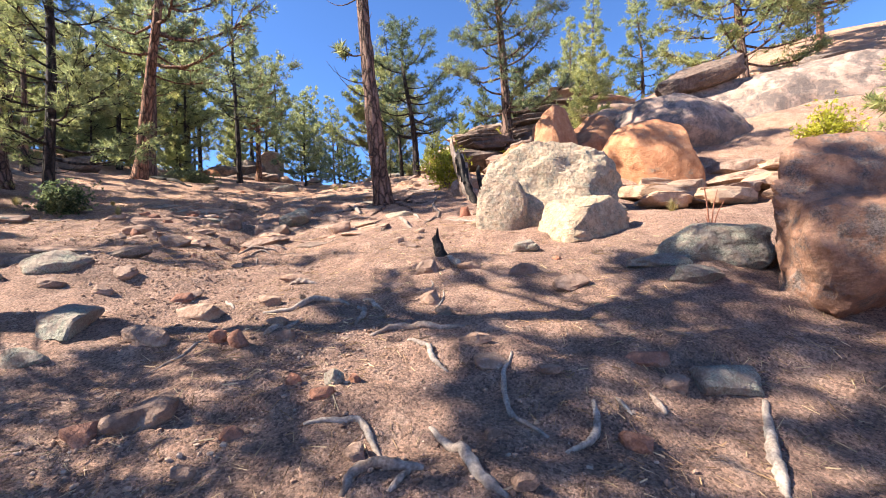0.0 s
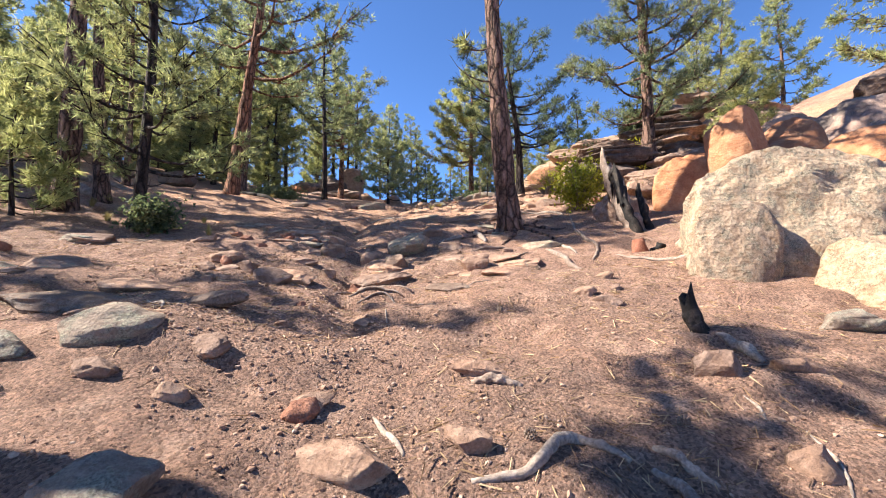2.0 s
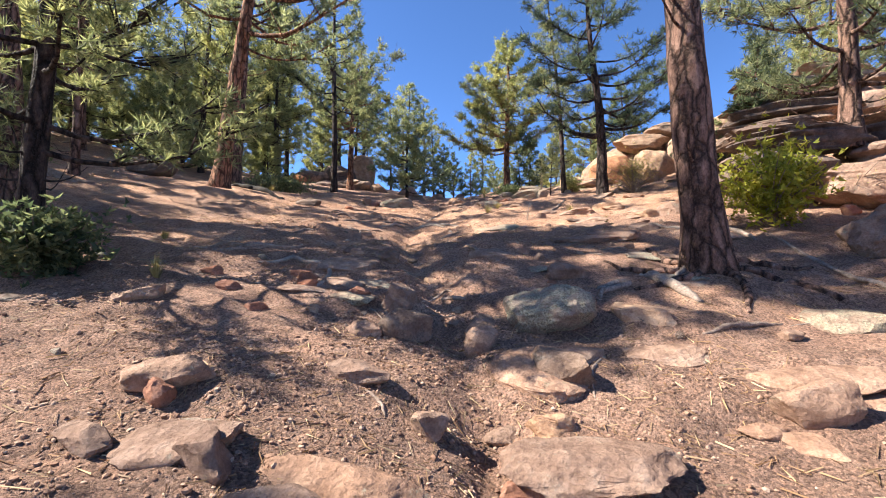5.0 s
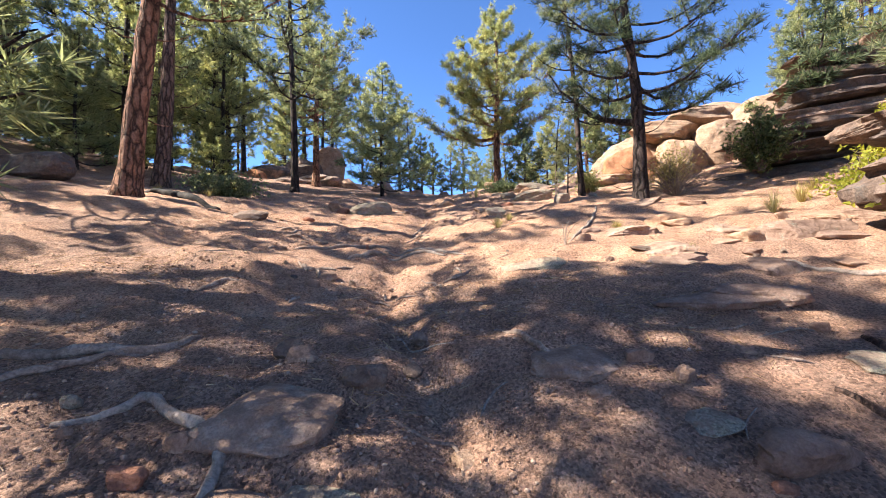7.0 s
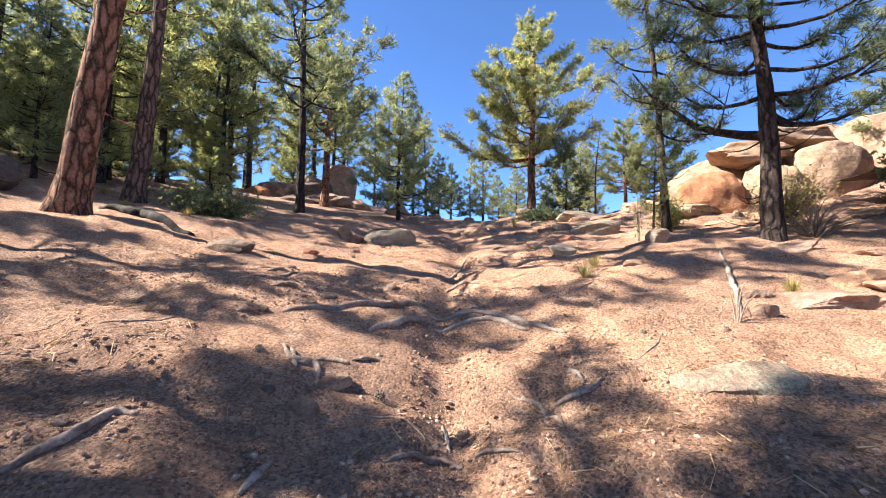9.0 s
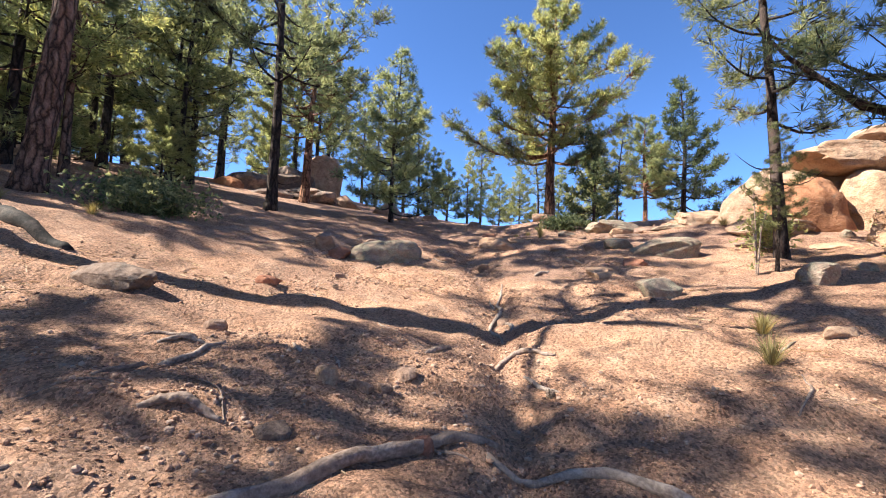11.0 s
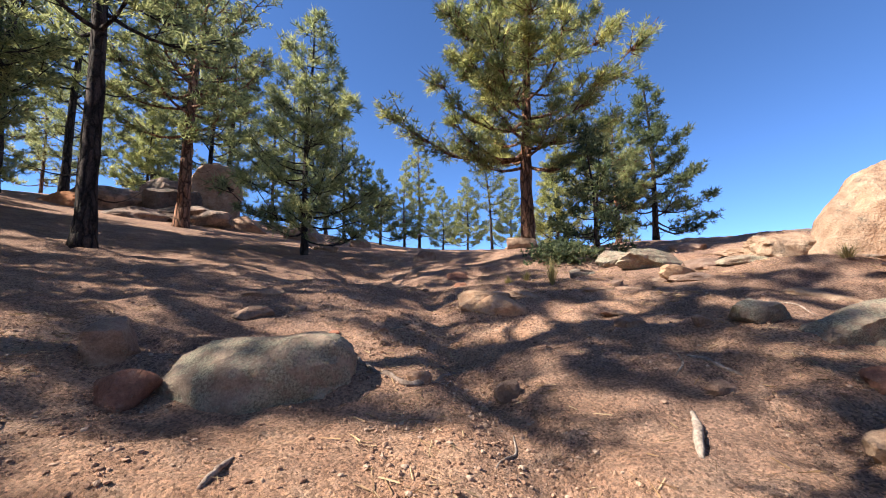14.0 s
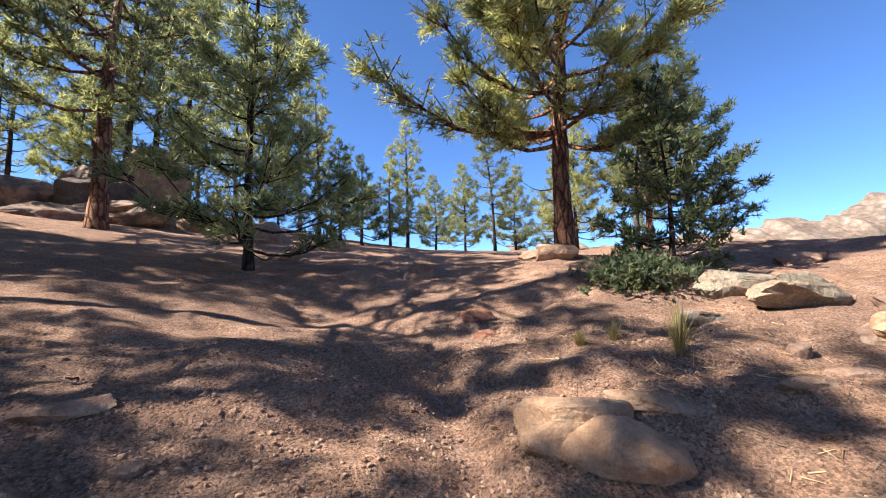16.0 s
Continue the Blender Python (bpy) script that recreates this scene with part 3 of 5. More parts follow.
boulder(1.78, 8.85, 3.68, 3.0, 2.2, 2.7, 4, ROCK_BB, "large pale speckled granite boulder with grey lichen", box=0.66, cuts=9, rough=0.075, sub=6, tilt=(-6, 9))
boulder(0.86, 8.12, 2.9, 0.95, 1.0, 2.0, 10, ROCK_BB, "broken slab of speckled granite leaning on a large boulder", box=0.5, cuts=8, rough=0.04)
boulder(2.15, 7.25, 2.42, 1.6, 1.35, 1.25, -8, ROCK_BB, "low flat-topped lichen rock at the boulder's foot", box=0.5, cuts=14, rough=0.04, tilt=(-14, 3))
boulder(-9.2, 22.85, 5.86, 1.5, 1.15, 0.85, 4, ROCK_GREY, "rounded lichen-covered boulder in the trail", box=0.88, cuts=4, rough=0.05)
boulder(3.3, 5.75, 1.72, 1.5, 1.0, 0.75, -15, ROCK_GREY, "low grey lichen rock sunk in dirt")
boulder(3.2, 12.4, 5.6, 1.7, 1.6, 3.0, 12, ROCK_ORANGE, "tall split orange granite boulder", box=0.6, cuts=6, rough=0.04)
boulder(4.2, 12.7, 5.5, 1.6, 1.5, 2.9, -20, ROCK_ORANGE, "rounded orange granite boulder split from its neighbour", box=0.7, cuts=6, rough=0.04)
boulder(4.9, 11.8, 4.9, 2.9, 2.0, 3.0, -14, ROCK_ORANGE, "smooth slanting orange granite boulder", box=0.85, cuts=5, rough=0.04, tilt=(0, 18))
boulder(4.4, 4.75, 2.62, 2.4, 2.0, 2.7, 8, ROCK_BROWNRED, "big overhanging brown and orange boulder", box=0.74, cuts=8, rough=0.085, sub=6)
boulder(5.3, 3.7, 1.75, 2.2, 1.6, 2.0, 30, ROCK_ORANGE, "rounded orange boulder beside a larger one", box=0.8, cuts=6)
boulder(13.2, 15.6, 7.72, 15.5, 8.5, 8.5, -6, ROCK_CLIFF, "broad smooth dome of weathered granite", box=0.85, cuts=7, rough=0.05, sub=6)
boulder(7.4, 14.2, 6.3, 5.0, 4.0, 4.5, 14, ROCK_CLIFF, "sloping shoulder of weathered granite", box=0.8, cuts=6, rough=0.05, sub=6)
boulder(9.05, 15.4, 7.95, 3.1, 1.5, 1.05, -9, ROCK_LEDGE, "dark weathered flat boulder perched on a granite dome", box=0.6, tilt=(0, -14))
boulder(13.5, 15.2, 7.95, 2.2, 1.2, 0.6, 4, ROCK_DARK, "low dark rock on a granite dome", box=0.6)
for k, (x, y, _, w, d, tl) in enumerate(((4.5, 10.2, 0.35, 1.6, 0.8, 4), (5.6, 10.5, 0.45, 1.7, 0.8, -6), (6.9, 10.7, 0.45, 1.8, 0.9, -5), (8.2, 10.6, 0.4, 1.6, 0.9, 3), (4.9, 9.5, 0.25, 1.6, 0.9, 5), (6.1, 9.6, 0.3, 1.5, 0.9, -4), (7.4, 9.8, 0.28, 1.6, 1.0, 6), (5.4, 8.5, 0.18, 1.4, 0.8, 3), (6.9, 8.6, 0.2, 1.3, 0.8, -3), (4.3, 8.8, 0.2, 1.2, 0.7, 2), (5.3, 10.9, 0.62, 1.5, 0.7, 8), (7.3, 11.2, 0.68, 1.6, 0.8, -7))):
    boulder(x, y, min(height(x, y) + 0.5, max(height(x, y) + 0.14, 2.7 + 0.05 * (x - 4.5) + 0.25 * (y - 9.3))), w, d, 0.36, 20 * math.sin(k * 2.1), (ROCK_TAN, ROCK_PALE, ROCK_BROWN)[k % 3], "flat pale sandstone slab lying on other slabs", box=0.5, sub=4, cuts=12, tilt=(4, tl), group="flat slabs by the boulder")
boulder(2.2, 12.9, 4.9, 1.7, 1.5, 2.3, 0, ROCK_ORANGE, "brown rounded boulder under the ledge", box=0.7)
boulder(0.55, 12.35, 3.85, 1.3, 1.1, 1.2, 15, ROCK_BROWN, "low brown boulder at the foot of the ledge", box=0.75)
for k, (x, y, top, w, d, h, mt) in enumerate(((0.9, 15.3, 5.35, 2.6, 1.6, 0.8, ROCK_LEDGE), (1.3, 15.5, 5.75, 2.5, 1.6, 0.55, ROCK_LEDGE), (1.0, 15.8, 6.1, 1.9, 1.4, 0.5, ROCK_LEDGE), (2.9, 15.3, 5.45, 2.4, 1.8, 1.2, ROCK_BROWN), (3.3, 15.8, 5.95, 2.2, 1.6, 0.7, ROCK_LEDGE), (1.9, 14.6, 4.9, 1.8, 1.2, 0.9, ROCK_BROWN))):
    boulder(x, y, top, w, d, h, 14 * math.sin(k * 1.9), mt, "dark layered slab of a rock ledge under a fir" if mt == ROCK_LEDGE else "brown weathered block of a rock ledge under a fir", box=0.5, cuts=13, bed=0.1, tilt=(0, -5 + 2 * (k % 3)), group="ledge under the fir")
boulder(5.6, 15.2, 6.5, 3.0, 2.5, 3.4, 10, ROCK_CLIFF, "pale broken granite block on the slope", box=0.6)
boulder(-0.6, 15.9, height(-0.6, 15.9) + 0.2, 1.6, 1.2, 0.9, 5, ROCK_BROWN, "brown ledge rock half buried")
# layered outcrop
for k, (x, y, top, w, d, h, mt) in enumerate(((2.9, 20.9, 6.35, 4.8, 2.8, 1.4, ROCK_LEDGE), (3.3, 21.0, 6.85, 4.7, 2.6, 0.62, ROCK_LEDGE), (3.5, 21.0, 7.3, 4.4, 2.7, 0.55, ROCK_LEDGE), (3.9, 21.3, 7.8, 4.2, 2.5, 0.6, ROCK_CLIFF), (4.5, 21.5, 8.35, 4.0, 2.6, 0.65, ROCK_LEDGE), (4.4, 21.6, 8.85, 3.3, 2.4, 0.65, ROCK_LEDGE), (4.7, 21.8, 9.35, 3.4, 2.5, 0.7, ROCK_LEDGE), (7.0, 21.6, 7.3, 5.0, 3.4, 2.2, ROCK_LEDGE), (7.6, 22.2, 9.1, 4.8, 3.4, 2.2, ROCK_CLIFF), (7.2, 23.2, 10.2, 4.0, 3.0, 1.6, ROCK_PALE))):
    boulder(x, y, top, w, d, h, 9 * math.sin(k * 1.7), mt, "thick dark weathered slab of a layered rock outcrop" if mt == ROCK_LEDGE else "pale weathered slab of a layered rock outcrop", box=0.42, cuts=12, rough=0.05, bed=0.12, tilt=(0, -4 + k % 3), group="layered outcrop")
# pale dome up the trail
boulder(4.0, 26.6, 9.75, 5.6, 3.0, 5.5, 3, ROCK_PALE, "high rounded back of a pale granite dome", box=0.95, cuts=5, rough=0.04, sub=5, group="pale granite outcrop")
boulder(1.6, 25.9, 8.75, 6.9, 2.8, 4.9, 3, ROCK_PALE, "broad smooth rounded dome of pale granite", box=1.08, cuts=4, rough=0.05, bed=0.02, sub=6, group="pale granite outcrop")
for k, (x, y, top, w, d, h, mt) in enumerate(((-0.35, 24.65, 7.75, 1.9, 1.4, 2.3, ROCK_ORANGE), (0.9, 24.9, 8.6, 2.3, 1.5, 0.75, ROCK_PALE), (1.3, 24.4, 7.9, 1.9, 1.5, 2.4, ROCK_PALE), (2.8, 24.6, 8.4, 2.2, 1.7, 2.6, ROCK_PALE), (2.2, 25.1, 9.15, 2.4, 1.5, 0.7, ROCK_PALE), (4.4, 25.3, 9.5, 2.6, 2.2, 3.4, ROCK_PALE), (-1.1, 24.1, 6.7, 2.0, 1.0, 0.45, ROCK_PALE))):
    boulder(x, y, top, w, d, h, 18 * math.sin(k * 2.3), mt, "rounded cracked block of a pale granite outcrop" if mt != ROCK_ORANGE else "orange-stained block of a pale granite outcrop", box=0.78, cuts=7, rough=0.045, bed=0.04, group="pale granite outcrop")
boulder(-1.75, 26.0, 7.18, 1.15, 0.9, 0.6, 0, ROCK_PALE, "flat pale block beside a granite dome", box=0.55)
boulder(0.6, 23.0, 6.75, 1.5, 1.1, 0.8, 20, ROCK_PALE, "low pale boulder before an outcrop")
# boulders among the pines
boulder(-16.9, 39.4, 12.35, 2.3, 2.0, 4.0, 8, ROCK_PALE, "tall upright pale tan boulder among pines", box=0.7, cuts=5)
boulder(-19.6, 39.6, 11.7, 2.8, 2.2, 3.6, -5, ROCK_CLIFF, "wide grey-brown boulder among pines", box=0.75)
boulder(-22.3, 39.0, 10.8, 2.2, 1.9, 2.6, 5, ROCK_ORANGE, "orange-faced boulder among pines", box=0.75)
boulder(-20.6, 37.6, 10.75, 3.4, 1.8, 1.8, 10, ROCK_CLIFF, "flat grey boulder below larger ones", box=0.6, bed=0.1)
boulder(-18.9, 36.6, 9.75, 3.2, 1.6, 1.4, 4, ROCK_CLIFF, "layered grey shelf of rock below boulders", box=0.55, bed=0.12)
boulder(-21.8, 36.9, 10.4, 2.6, 1.5, 1.5, -4, ROCK_ORANGE, "rounded orange-brown boulder beside a rock shelf", box=0.7)
boulder(-18.2, 38.2, 11.0, 2.2, 1.6, 2.4, 20, ROCK_DARK, "dark shaded boulder between larger ones", box=0.65)
boulder(-17.2, 37.7, 10.05, 4.0, 2.0, 1.5, -6, ROCK_CLIFF, "low wide weathered rock shelf", box=0.6, bed=0.1)
boulder(-14.9, 38.3, 9.7, 1.5, 1.3, 1.6, 0, ROCK_BROWN, "rounded brown boulder on the crest")
boulder(-12.4, 37.8, 9.3, 2.0, 1.5, 1.7, 12, ROCK_BROWN, "brown sloping boulder on the crest")
boulder(-15.3, 37.0, 8.9, 2.6, 1.2, 0.9, 0, ROCK_CLIFF, "low flat rock at the foot of boulders", box=0.6)
boulder(-25.0, 34.5, 10.3, 2.0, 1.5, 1.2, 0, ROCK_BROWN, "brown boulder on the forest floor")
boulder(-17.6, 19.5, 7.2, 1.6, 1.2, 0.9, 0, ROCK_DARK, "dark boulder in the shade of pines")
boulder(-24.0, 26.0, 9.4, 2.6, 1.8, 1.9, 0, ROCK_DARK, "dark boulder deep in the pines")


# ---- pines ----
LEANING = stand(pine("pine_tree", 11, 13.5, 0.5, 7.2, 2.6, 34, BARK_GREY, NEEDLE_MID, "tall ponderosa pine with bare grey-brown plated trunk", (-0.065, 0.01), dead=7, sides=36, low_limbs=((4.6, 170, 0.9, 0.1, 0.03),)), -1.92, 11.66)
stand(pine("pine_tree", 12, 15.0, 0.56, 8.2, 3.2, 24, BARK_RED, NEEDLE_SUN, "leaning orange-barked ponderosa pine with long drooping limbs", (0.13, 0.0), dead=5, sides=32, fill=0.7,
           low_limbs=((5.6, -10, 4.6, -0.05, 0.09), (6.9, 5, 5.2, 0.02, 0.10), (7.4, -40, 4.4, 0.0, 0.08), (6.2, 60, 3.4, 0.0, 0.06), (7.6, 170, 3.6, 0.05, 0.07), (5.0, 20, 3.0, -0.15, 0.05), (6.0, -120, 3.6, -0.1, 0.06))), -13.95, 18.4)
stand(pine("pine_tree", 13, 10.5, 0.27, 1.7, 2.3, 56, BARK_DARK, NEEDLE_MID, "slender dark-trunked pine with drooping blue-green boughs", (0.035, 0.0), shape="cone", fill=1.0, dead=8, blades=16, width=0.009, tuft=0.17), -9.9, 10.0)
DARK_TALL = stand(pine("pine_tree", 14, 13.5, 0.36, 4.3, 2.9, 38, BARK_DARK, NEEDLE_MID, "tall dark-trunked ponderosa pine with spreading crown", (0.0, 0.0), dead=5, fill=0.85), -14.1, 27.6)
stand(pine("pine_tree", 15, 9.5, 0.5, 4.2, 3.2, 34, BARK_RED, NEEDLE_MID, "stout orange-barked pine with a wide low crown", (0.03, 0.0), dead=5, shape="flat", low_limbs=((3.9, 185, 3.0, 0.08, 0.06), (3.7, -60, 1.8, -0.1, 0.04))), -16.4, 35.4)
YOUNG = stand(pine("pine_tree", 16, 7.3, 0.2, 0.8, 2.5, 66, BARK_DARK, NEEDLE_SUN, "young full cone-shaped pine in sunlight", (0.0, 0.0), shape="cone", fill=0.85, dead=3, blades=10, width=0.018), -10.95, 31.3)
BROAD = stand(pine("pine_tree", 17, 10.6, 0.46, 2.9, 3.6, 58, BARK_RED, NEEDLE_SUN, "sunlit ponderosa pine with orange trunk on the crest", (0.0, 0.0), dead=6, fill=1.6, sides=28, blades=10, width=0.018,
               low_limbs=((3.4, 178, 4.9, 0.12, 0.09), (4.4, 195, 3.6, 0.1, 0.07), (3.2, -30, 2.2, -0.1, 0.05))), -4.8, 30.45, 0, 0.84)
CONE = stand(pine("pine_tree", 18, 8.3, 0.3, 1.3, 2.7, 52, BARK_DARK, NEEDLE_DARK, "dark green cone-shaped pine on the crest", (0.0, 0.0), shape="cone", dead=4, tuft=0.24, low_limbs=((1.2, 5, 3.0, -0.05, 0.05),)), 3.2, 37.6)
THIN = stand(pine("pine_tree", 19, 8.2, 0.19, 2.6, 1.5, 34, BARK_DARK, NEEDLE_MID, "thin dark pine with sparse tufted branches", (-0.055, 0.0), dead=9, fill=0.95, blades=16, width=0.009, tuft=0.18), -2.55, 21.7)
stand(pine("pine_tree", 20, 7.6, 0.34, 2.6, 2.5, 34, BARK_DARK, NEEDLE_DARK, "dark crooked pine with a wide spreading crown", (-0.03, 0.0), dead=10, bend=0.3, fill=1.0, blades=16, width=0.009, tuft=0.18, low_limbs=((2.2, 150, 2.2, 0.5, 0.1), (2.4, -10, 2.0, 0.1, 0.06))), -1.65, 19.6)
FIR = stand(pine("fir_tree", 21, 10.5, 0.36, 1.2, 2.5, 60, BARK_GREY, NEEDLE_MID, "tall fir growing from a rock ledge", (0.0, 0.0), shape="cone", dead=12, fill=0.95, blades=15, width=0.011, tuft=0.19, category="fir tree"), 2.05, 15.2, z=5.55)
SPRUCE = stand(pine("pine_tree", 22, 8.5, 0.22, 1.0, 1.9, 54, BARK_GREY, NEEDLE_SUN, "pale yellow-green slim conifer", (0.0, 0.0), shape="cone", fill=0.75, dead=4), 9.2, 26.5)
MIXED = stand(pine("pine_tree", 23, 11.0, 0.26, 2.4, 2.4, 36, BARK_DARK, NEEDLE_MID, "dark-trunked pine in the shaded forest", (0.02, 0.01), dead=5, fill=0.7), -19.2, 29.9)
MIXED2 = stand(pine("pine_tree", 24, 10.0, 0.24, 3.0, 2.0, 38, BARK_GREY, NEEDLE_SUN, "grey-trunked pine with sunlit needles", (-0.02, 0.0), dead=6, fill=0.7), -18.2, 24.6)
stand(pine("pine_tree", 25, 3.4, 0.1, 0.35, 1.25, 34, BARK_DARK, NEEDLE_DARK, "dark green pine sapling beside the trail", (0.0, 0.0), shape="cone", dead=2, tuft=0.15, fill=1.1), -3.6, 29.0)
stand(pine("pine_tree", 26, 4.2, 0.13, 0.5, 1.5, 36, BARK_DARK, NEEDLE_SUN, "young bright green pine beside boulders", (0.0, 0.0), shape="cone", dead=3), 9.4, 8.3, 0, 0.85)
stand(pine("pine_tree", 27, 3.6, 0.1, 0.4, 1.2, 34, BARK_DARK, NEEDLE_SUN, "small light green pine at the forest edge", (0.0, 0.0), shape="cone", dead=3, blades=12, width=0.014), -12.1, 9.2)
stand(pine("pine_tree", 28, 8.0, 0.4, 1.8, 3.2, 44, BARK_GREY, NEEDLE_SUN, "broad ponderosa pine on the granite dome", (0.0, 0.0), dead=5), 11.9, 17.2, z=7.2)
stand(pine("pine_tree", 29, 3.2, 0.1, 0.5, 0.9, 26, BARK_DARK, NEEDLE_DARK, "small dark pine on the rock outcrop", (0.0, 0.0), shape="cone", dead=3), 3.3, 21.0, z=7.6)
again(SPRUCE, 7.2, 24.5, 80, 0.8)
again(SPRUCE, 12.5, 27.5, 200, 1.15)
again(YOUNG, 5.8, 17.5, 40, 0.55, "small sunlit conifer on the rocky slope")
again(BROAD, 16.5, 19.0, 130, 0.8)
again(YOUNG, 5.4, 24.6, 140, 0.62, "small sunlit conifer above the outcrop")
again(MIXED2, 8.5, 29.0, 30, 0.8)
again(BROAD, 0.9, 36.6, 200, 0.62, "pine behind another on the crest")
again(YOUNG, -1.4, 37.5, 70, 0.7)
again(THIN, -1.45, 33.5, 120, 0.6)
again(THIN, -3.1, 21.0, 210, 0.28, "thin dead-looking sapling beside the trail")
# beyond the crest
for k, (x, y, s, kind) in enumerate(((-9.5, 41.0, 0.5, CONE), (-8.3, 43.5, 0.62, SPRUCE), (-7.4, 45.0, 0.85, SPRUCE), (-6.2, 42.0, 0.5, YOUNG), (-5.0, 41.0, 0.55, YOUNG), (-4.0, 39.5, 0.72, THIN), (-2.4, 42.0, 0.6, YOUNG), (-10.6, 42.5, 0.6, CONE), (-11.8, 44.0, 0.75, MIXED), (0.4, 44.0, 0.7, SPRUCE), (6.5, 46.0, 0.5, YOUNG), (-13.5, 43.0, 0.7, YOUNG))):
    again(kind, x, y, 67 * k, s)
# the wood on the rising side
rng = random.Random(8)
KINDS = (MIXED, MIXED2, DARK_TALL, MIXED, YOUNG, MIXED2, CONE)
SPOTS = ((-22.5, 20.9), (-24.5, 22.5), (-20.5, 32.4), (-20.5, 31.0), (-23.0, 12.6), (-24.5, 15.5), (-18.5, 11.2), (-26.0, 17.0), (-26.5, 29.5), (-22.0, 46.0), (-26.5, 44.0), (-33.0, 37.5), (-32.0, 29.0), (-30.0, 23.0), (-27.0, 20.5), (-34.0, 20.0), (-36.0, 27.0), (-38.0, 34.0), (-40.0, 43.0), (-35.0, 52.0), (-28.0, 54.0), (-22.0, 54.0), (-17.0, 52.0), (-42.0, 37.0), (-44.0, 28.0), (-46.0, 50.0), (-50.0, 38.0), (-30.5, 32.5), (-23.0, 30.0), (-28.5, 37.5), (-24.5, 40.5), (-34.5, 41.0), (-37.0, 15.0), (-31.0, 15.5), (-25.0, 10.5), (-23.5, 27.5), (-26.0, 31.5), (-24.0, 36.5),
         (-19.0, 43.0), (-22.5, 43.5), (-27.5, 40.0), (-29.0, 35.5), (-27.0, 24.0), (-24.5, 19.0), (-29.5, 28.0), (-31.5, 44.0), (-34.0, 33.0), (-33.0, 25.0), (-29.0, 19.5), (-23.0, 14.0),
         (-16.5, 46.0), (-20.5, 49.0), (-25.0, 48.0), (-37.5, 39.0), (-40.0, 30.0), (-37.0, 22.0), (-31.0, 50.0), (-14.0, 50.0), (-36.0, 46.0), (-28.0, 13.0), (-20.5, 10.5))
for k, (x, y) in enumerate(SPOTS):
    again(KINDS[k % 7] if y > 27 else (MIXED2, YOUNG, SPRUCE)[k % 3], x, y, rng.uniform(0, 360), rng.uniform(0.85, 1.3))
# pines added, most never in view, to shade the trail from its start up
again(MIXED2, -6.8, 0.9, 50, 1.1)
again(LEANING, -7.2, 3.4, 70, 0.92)
again(LEANING, -12.6, 10.6, 310, 1.05)
again(LEANING, -13.8, 12.6, 30, 0.82)
again(LEANING, -16.0, 21.9, 250, 1.0)
again(DARK_TALL, -21.5, 29.0, 140, 1.0)
again(MIXED2, -16.5, 15.8, 160, 1.05)
again(MIXED2, -9.5, 0.2, 80, 0.85)
again(MIXED2, -13.5, 5.2, 140, 0.95)
again(MIXED, -19.5, 24.2, 10, 1.1)
for k, (x, y) in enumerate(((-21.0, 27.0), (-25.0, 33.0), (-23.0, 24.5), (-30.0, 31.0), (-33.0, 36.0), (-28.0, 27.5), (-36.0, 30.5), (-26.0, 38.0), (-19.0, 21.8), (-20.4, 25.4), (-18.6, 28.4), (-20.8, 31.6), (-21.0, 16.8), (-17.4, 11.0))):
    again(YOUNG, x, y, 50 * k, 0.5 + 0.07 * (k % 5), "small young pine in the forest understorey")

# ---- shrubs and grass ----
bush("leafy_shrub", -0.2, 13.6, 2.1, 1.5, LEAF, "bright yellow-green leafy shrub below a rock ledge", "shrub", 40, 0.10, 3, 34)
bush("juniper_shrub", -9.2, 9.6, 1.5, 0.75, NEEDLE_DARK, "low dark green juniper at a pine's foot", "shrub", 34, 0.09, 4, 40)
bush("juniper_shrub", -14.4, 22.9, 3.0, 0.55, NEEDLE_MID, "low spreading green juniper on the slope", "shrub", 44, 0.10, 5, 44)
bush("juniper_shrub", -16.2, 24.6, 2.2, 0.5, NEEDLE_SUN, "low yellow-green juniper on the slope", "shrub", 34, 0.10, 6, 40)
# dark juniper added to stand in for the deep shade below the sapling
bush("juniper_shrub", -4.6, 28.4, 1.9, 0.32, NEEDLE_DARK, "low dark juniper in place of shade under a pine sapling", "shrub", 44, 0.09, 7, 44)
bush("leafy_shrub", -2.2, 22.5, 1.3, 0.9, NEEDLE_SUN, "thin green leafy shrub beside a pine", "shrub", 22, 0.08, 8, 22)
bush("leafy_shrub", -0.3, 21.4, 2.0, 1.3, STRAW, "dry brownish brush before a rock outcrop", "shrub", 40, 0.06, 9, 26)
bush("leafy_shrub", 3.7, 11.0, 0.9, 0.7, LEAF, "small yellow shrub before orange boulders", "shrub", 20, 0.08, 10, 20)
bush("leafy_shrub", 9.2, 10.6, 1.6, 1.0, LEAF, "yellow-green shrub below the granite dome", "shrub", 26, 0.1, 11, 26)
bush("dead_brush", 1.6, 14.6, 2.4, 0.8, STRAW, "tangle of bare grey twigs under a fir", "dead brush", 50, 0.03, 12, 3, wood=ROOTWOOD)
bush("dead_brush", -4.0, 16.25, 0.5, 0.55, STRAW, "bare dead twig sapling beside the trail", "dead brush", 4, 0.02, 13, 1, wood=ROOTWOOD)
bush("dead_brush", -3.4, 20.95, 0.6, 1.2, NEEDLE_SUN, "bare forked dead sapling beside the trail", "dead brush", 4, 0.06, 14, 8, wood=ROOTWOOD)
bush("dead_brush", 3.6, 6.1, 0.5, 1.0, STRAW, "bare thin reddish stems among rocks", "dead brush", 8, 0.02, 15, 1, wood=REDWOOD)
